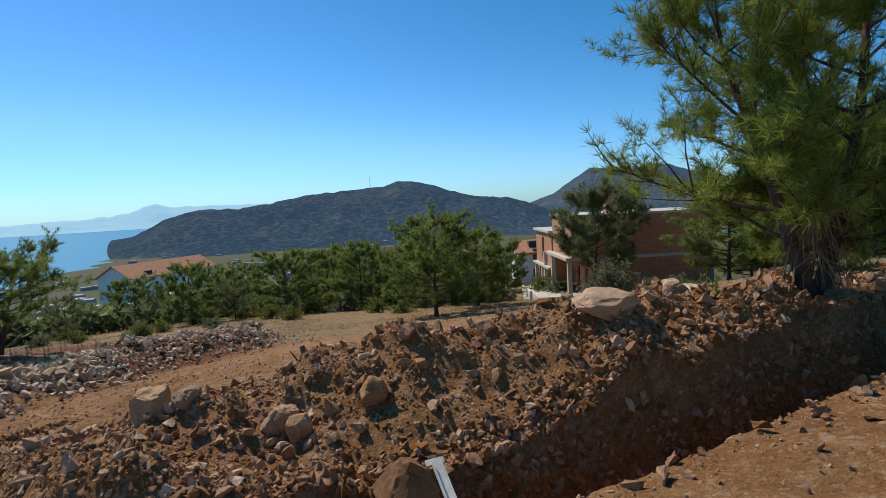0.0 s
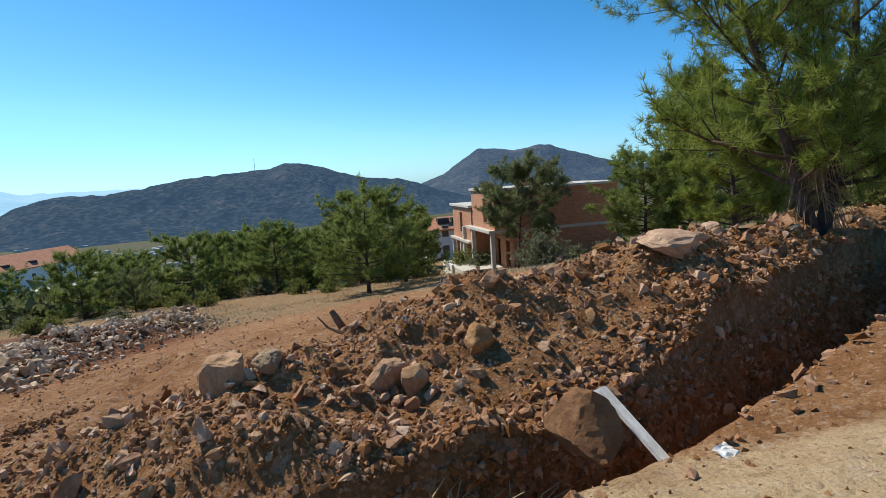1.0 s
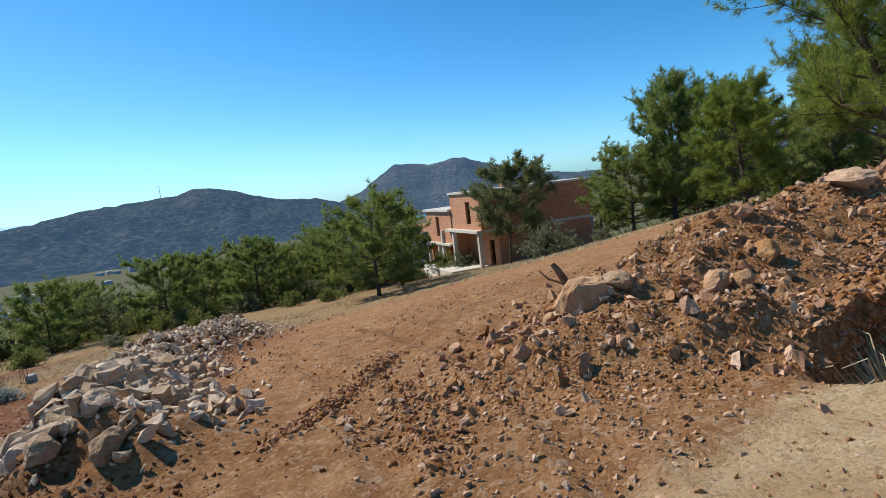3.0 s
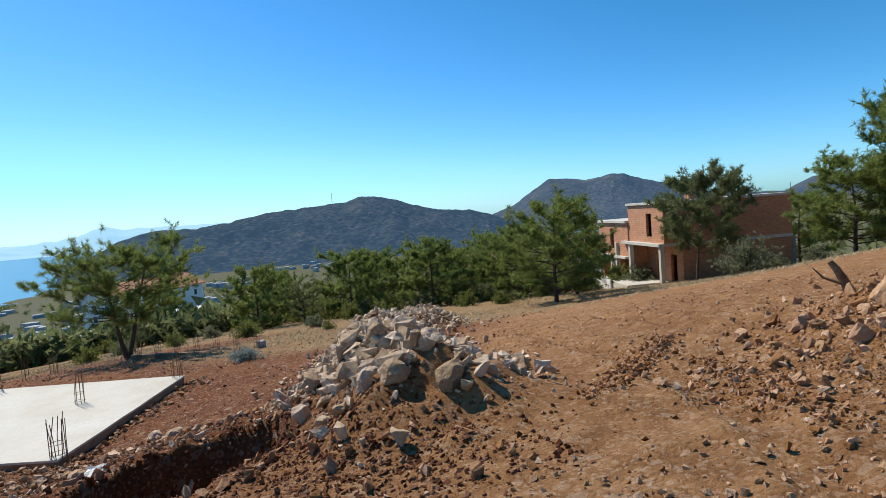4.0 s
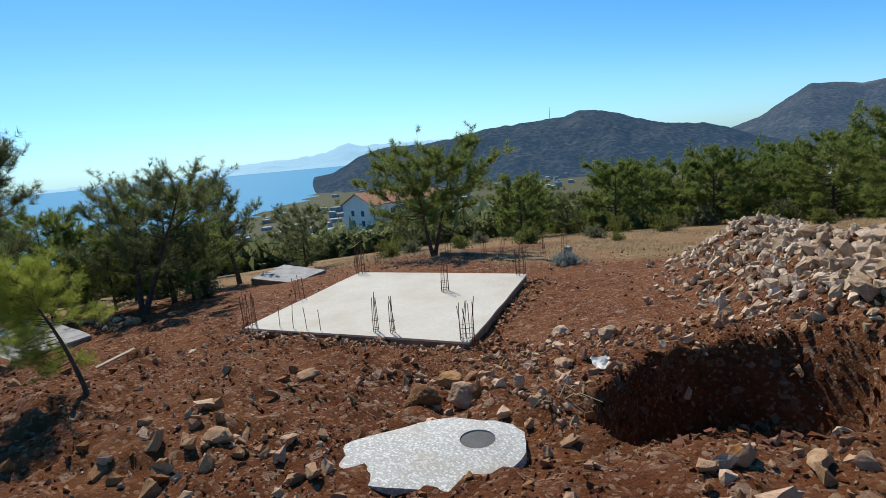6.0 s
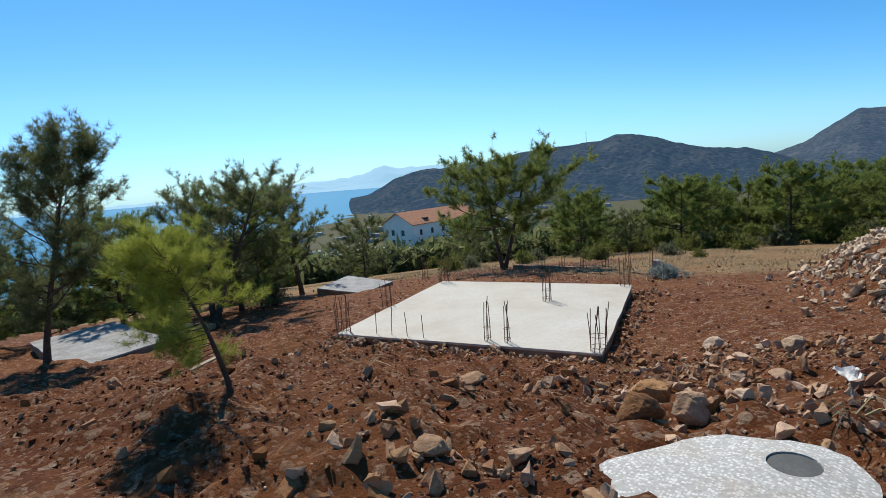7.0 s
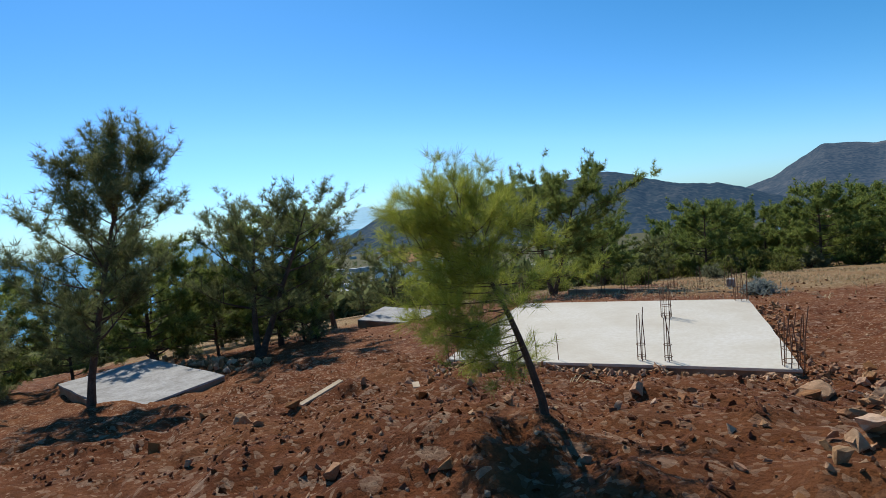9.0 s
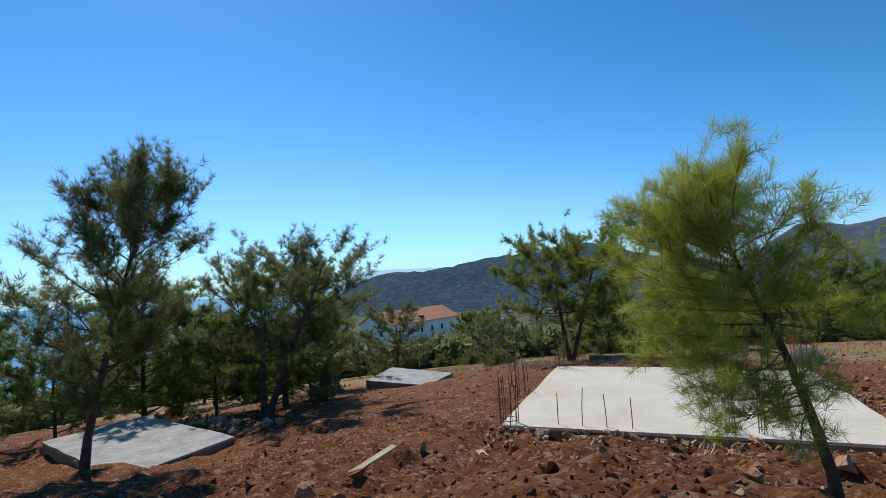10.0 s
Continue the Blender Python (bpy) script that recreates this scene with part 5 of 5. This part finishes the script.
def keep_off(x, y, margin=0.1):
    """False on the slabs and pads."""
    ok = np.ones(len(x), bool)
    for quad in (SLAB, PAD_A, PAD_B):
        inside = np.ones(len(x), bool)
        cx, cy = sum(p[0] for p in quad) / 4, sum(p[1] for p in quad) / 4
        for (x0, y0), (x1, y1) in zip(quad, quad[1:] + quad[:1]):
            side = (x1 - x0) * (y - y0) - (y1 - y0) * (x - x0)
            mid = (x1 - x0) * (cy - y0) - (y1 - y0) * (cx - x0)
            inside &= side * np.sign(mid) > -margin
        ok &= ~inside
    u, w = (x + 13.47) * 0.788 + (y - 1.56) * 0.616, (y - 1.56) * 0.788 - (x + 13.47) * 0.616
    ok &= np.hypot(u / 0.86, w / 0.60) > 1.0
    return ok


# ---- clods and stones on mound, plot, field and road ----
x, y = around_line(29000, MOUND[:5], 0.5)
strew("mound_clods", x, y, sizes(len(x), 0.012, 0.13, 3.8), CLOD, rng, "lumpy brown soil clods of the spoil mound", 1, 0.40)
x, y = around_line(1500, MOUND[:6], 0.52)
strew("stained_stones", x, y, sizes(len(x), 0.05, 0.30, 2.8), BROWN_STUFF, rng, "brown stained stones in the spoil mound", 2, 0.12)
x, y = around_line(2300, MOUND[:6], 0.52)
strew("mound_stones", x, y, sizes(len(x), 0.025, 0.24, 3.4), ROCK_STUFF, rng, "pale broken stones in the spoil mound", 2, 0.1)
x, y = rng.uniform(-5.5, 1.5, 24000), rng.uniform(3.2, 6.0, 24000)
keep = along(x, y, [(-4.2, 4.4, 0, 0), (-1.0, 4.5, 0, 0), (0.8, 5.2, 0, 0)])[0] < 1.1 * rng.random(24000) ** 0.5
strew("mound_apron", x[keep], y[keep], sizes(keep.sum(), 0.012, 0.12, 3.8), CLOD, rng, "brown soil clods spilled at the mound's foot", 1, 0.40)
keep = keep & (rng.random(len(x)) < 0.035)
strew("apron_stones", x[keep], y[keep], sizes(keep.sum(), 0.03, 0.17, 2.6), ROCK_STUFF, rng, "pale stones spilled at the mound's foot", 2, 0.1)
x, y = around_line(9000, [(p[0] - 0.30, p[1] + 0.34, 0, 0.3) for p in TRENCH[1:5]], 0.9)
strew("trench_clods", x, y, sizes(len(x), 0.025, 0.20, 3.6), CLOD, rng, "brown clods in the trench wall", 1, 0.2)
x, y = around_line(260, [(p[0] - 0.42, p[1] + 0.48, 0, 0.3) for p in TRENCH[1:5]], 0.9)
strew("trench_stones", x, y, sizes(len(x), 0.03, 0.16, 2.6), ROCK_STUFF, rng, "pale stones in the trench wall", 2, 0.2)
x, y = around_line(260, [(p[0] + 0.42, p[1] - 0.48, 0, 0.28) for p in TRENCH[1:]], 1.0)
strew("lip_stones", x, y, sizes(len(x), 0.03, 0.22, 3.0), BROWN_STUFF, rng, "brownish stones along the trench lip", 2, 0.15)

n = 42000
x, y = rng.uniform(-27, -9.0, n), rng.uniform(-1.2, 7.4, n)
ok = keep_off(x, y) & (along(x, y, ROAD)[0] > 2.3) & (rng.random(n) < np.clip(1.3 - 0.055 * (-x - 9), 0.3, 1)) & (fbm(x, y, 0.5, 3, 50) > -0.6)
strew("plot_clods", x[ok], y[ok], sizes(ok.sum(), 0.012, 0.12, 4.0), PLOT_CLOD, rng, "loose red-brown soil clods on the plot", 1, 0.40)
n = 3600
x, y = rng.uniform(-25, -9.5, n), rng.uniform(-0.9, 8.5, n)
ok = keep_off(x, y) & (along(x, y, ROAD)[0] > 2.3) & (rng.random(n) < 0.12 + 0.75 * smooth((x + 17.5) / 4))
strew("plot_stones", x[ok], y[ok], sizes(ok.sum(), 0.025, 0.24, 4.0), BROWN_STUFF, rng, "brownish broken stones in the loose soil", 2, 0.12)
n = 1900
x, y = rng.uniform(-16.3, -9.8, n), rng.uniform(-0.3, 8.0, n)
ok = keep_off(x, y) & (along(x, y, ROAD)[0] > 2.5) & (fbm(x, y, 0.6, 2, 66) > -0.1)
strew("tan_stones", x[ok], y[ok], sizes(ok.sum(), 0.04, 0.26, 3.0), ROCK_STUFF, rng, "tan broken stones turned up with the soil", 2, 0.12)
a = rng.uniform(0, 2 * math.pi, 1400)
x, y = -11.2 + np.cos(a) * rng.normal(1.35, 0.14, 1400), 4.3 + np.sin(a) * rng.normal(1.65, 0.16, 1400)
strew("pit_clods", x, y, sizes(len(x), 0.03, 0.18, 2.8), PLOT_CLOD, rng, "red-brown clods round the dug pit", 1, 0.2)
x, y = around_line(7000, [(-6.6, 3.0, 0, 0.7), (-8.6, 3.0, 0, 0.8), (-9.6, 4.6, 0, 0.8)], 0.8)
strew("pile_soil", x, y, sizes(len(x), 0.012, 0.11, 4.0), PLOT_CLOD, rng, "red-brown soil clods at the foot of the rock heap", 1, 0.35)
x, y = around_line(150, [(-6.4, 2.9, 0, 0.7), (-8.6, 2.8, 0, 0.8), (-9.4, 4.6, 0, 0.8)], 0.9)
strew("pile_stones", x, y, sizes(len(x), 0.03, 0.20, 2.8), BROWN_STUFF, rng, "brownish stones at the foot of the rock heap", 2, 0.1)
n = 3000
x, y = rng.uniform(-38, -8, n), rng.uniform(3, 22, n)
ok = keep_off(x, y)
strew("plot_gravel", x[ok], y[ok], sizes(ok.sum(), 0.02, 0.14, 3.2), PLOT_CLOD, rng, "scattered red-brown soil lumps round the slab", 1, 0.15)
n = 24000
x, y = rng.uniform(-20, 6, n), rng.uniform(-1.5, 14, n)
ok = keep_off(x, y) & (rng.random(n) < np.clip(1.2 - 0.06 * np.hypot(x + 4, y), 0.2, 1)) & (fbm(x, y, 0.6, 3, 58) > -0.2)
strew("field_stones", x[ok], y[ok], sizes(ok.sum(), 0.012, 0.10, 4.6), ROCK_STUFF, rng, "small pale stones scattered on field and road", 1, 0.2)
n = 13000
x, y = rng.uniform(-16, 4, n), rng.uniform(-0.3, 14, n)
ok = keep_off(x, y)
strew("field_clods", x[ok], y[ok], sizes(ok.sum(), 0.010, 0.09, 4.0), CLOD, rng, "small soil clods on the graded field", 1, 0.3)
x, y = around_line(1300, [(-5.9, 4.3, 0, 0.16), (-5.3, 5.6, 0, 0.16), (-4.8, 7.0, 0, 0.12)], 0.9)
strew("windrow", x, y, sizes(len(x), 0.015, 0.11, 2.8), CLOD, rng, "low ridge of soil left by a blade", 1, 0.12)
x, y = around_line(500, [(-4.6, 5.6, 0, 0.14), (-4.4, 4.2, 0, 0.16), (-4.0, 2.6, 0, 0.2)], 0.9)
strew("windrow", x, y, sizes(len(x), 0.015, 0.11, 2.8), CLOD, rng, "low ridge of soil left by a blade", 1, 0.12)
x, y = around_line(1000, [(-5.2, 1.7, 0, 0.5), (-3.2, 2.6, 0, 0.5), (-1.8, 3.6, 0, 0.4)], 0.9)
strew("track_stones", x, y, sizes(len(x), 0.012, 0.10, 3.4), ROCK_STUFF, rng, "pale crushed stones between road and field", 2, 0.2)
x, y = around_line(260, [(-37.5, 5.9, 0, 0.35), (-34, 6.6, 0, 0.35), (-30.6, 6.2, 0, 0.3)], 1.0)
ok = keep_off(x, y)
strew("stone_row", x[ok], y[ok], sizes(ok.sum(), 0.10, 0.34, 1.8), ROCK_STUFF, rng, "row of rough stones behind the grey pad", 2, 0.0)
x, y = around_line(240, [(-16.75, 7.2, 0, 0.22), (-18.5, 13.6, 0, 0.25)], 1.0)
ok = keep_off(x, y, 0.02)
strew("slab_side_stones", x[ok], y[ok], sizes(ok.sum(), 0.05, 0.24, 2.0), BROWN_STUFF, rng, "brown stones backfilled along the slab", 2, 0.1)
x, y = around_line(420, [(-17.1, 7.1, 0, 0.22), (-23.2, 5.6, 0, 0.25)], 1.0)
ok = keep_off(x, y, 0.02)
strew("slab_front_stones", x[ok], y[ok], sizes(ok.sum(), 0.04, 0.22, 2.2), ROCK_STUFF, rng, "pale stones along the slab's front edge", 2, 0.1)


# ---- far town and road ----
def town():
    v, f = [], []
    rg = np.random.default_rng(77)
    done = 0
    while done < 170:
        az, r = radians(rg.uniform(-86, -24)), rg.uniform(420, 1300)
        x, y = math.sin(az) * r, math.cos(az) * r
        if shore_side(x, y) < 25 or fbm(np.array(x), np.array(y), 0.006, 2, 90) < -0.1:
            continue
        z = gz(x, y)
        w, d, h, a = rg.uniform(6, 14), rg.uniform(6, 11), rg.uniform(3, 8), rg.uniform(0, 3)
        c, s = math.cos(a), math.sin(a)
        k = len(v)
        for zz in (z - 2, z + h):
            for px, py in ((-w, -d), (w, -d), (w, d), (-w, d)):
                v.append((x + (px * c - py * s) / 2, y + (px * s + py * c) / 2, zz))
        f += [(k, k + 1, k + 5, k + 4), (k + 1, k + 2, k + 6, k + 5), (k + 2, k + 3, k + 7, k + 6), (k + 3, k, k + 4, k + 7), (k + 4, k + 5, k + 6, k + 7)]
        done += 1
    tagged(part("far_town", (v, f), TOWN), "distant pale houses of a seaside town", "town", kind="stuff")


town()


def far_woods():
    """Scrub and far trees of the valley as small leaf clumps."""
    rg = np.random.default_rng(88)
    n = 5200
    az, r = np.radians(rg.uniform(-88, 45, n)), 60 + 900 * rg.random(n) ** 2.0
    x, y = np.sin(az) * r - 10, np.cos(az) * r
    ok = (shore_side(x, y) > 20) & (fbm(x, y, 0.02, 3, 91) > -0.35) & ~((np.abs(x + 112) < 24) & (np.abs(y - 110) < 42)) & ~((np.abs(x - 4) < 16) & (np.abs(y - 54) < 14))
    x, y, r = x[ok], y[ok], r[ok]
    z = ground_level(x, y)
    s = rg.uniform(0.8, 2.0, len(x)) * (1 + r / 700)
    k = 46
    p = np.repeat(np.stack([x, y, z + s * 0.8], -1), k, 0) + rg.normal(0, 0.48, (len(x) * k, 3)) * np.repeat(s, k)[:, None] * np.array([1.1, 1.1, 0.8])
    d = rg.normal(0, 1, p.shape)
    e = rg.normal(0, 1, p.shape)
    q = np.repeat(s, k)[:, None] * 0.32
    v = np.stack([p, p + d * q, p + e * q], 1).reshape(-1, 3)
    tagged(new("far_scrub", mesh_np("far_scrub", v, np.arange(len(v)).reshape(-1, 3), NEEDLE_DULL)), "dark green scrub and pines across the valley", "scrub", kind="stuff")


far_woods()


def ribbon(name, line, width, mat, label, category, lift=0.15):
    v, f = [], []
    p = [Vector((a, b, 0)) for a, b in line]
    fine = [p[i].lerp(p[i + 1], k / 8) for i in range(len(p) - 1) for k in range(8)] + [p[-1]]
    for i, q in enumerate(fine):
        d = (fine[min(i + 1, len(fine) - 1)] - fine[max(i - 1, 0)]).normalized()
        s = Vector((-d.y, d.x, 0)) * width / 2
        z = max(gz(q.x, q.y), gz(q.x + s.x, q.y + s.y), gz(q.x - s.x, q.y - s.y)) + lift
        for o, zz in ((s, z), (-s, z), (-s, z - 0.6), (s, z - 0.6)):
            v.append((q.x + o.x, q.y + o.y, zz))
    for i in range(len(fine) - 1):
        for k in range(4):
            a, b = i * 4 + k, i * 4 + (k + 1) % 4
            f.append((a, b, b + 4, a + 4))
    tagged(part(name, (v, f), mat), label, category, kind="structure")


ribbon("road_lower", [(-128, 72), (-112, 90), (-103, 112), (-95, 145)], 7, ASPHALT, "pale concrete lane below the villa", "road")


def canopy(x, y, z, turn, length, depth):
    root = thing("white_canopy", pose(x, y, z, 0, 0, turn), "long flat white canopy roof on thin posts", "canopy")
    box_part("roof", (0, 0, 2.4, length, depth, 2.6), WHITE_WALL, root, "", 0.02)
    for k in range(6):
        for yy in (0.2, depth - 0.35):
            box_part("post", (length * (k + 0.1) / 5.4, yy, -1.5, length * (k + 0.1) / 5.4 + 0.15, yy + 0.15, 2.4), WHITE_WALL, root)


canopy(-92, 93, gz(-92, 93), 35, 15, 5)


def mast():
    root = thing("radio_mast", pose(-738, 1520, 52), "thin lattice radio mast on the hill", "mast")
    v, f = [], []
    tube(v, f, [(0, 0, -30), (0, 0, 34)], [0.8, 0.5], 6)
    part("pole", (v, f), RUST, root)


mast()
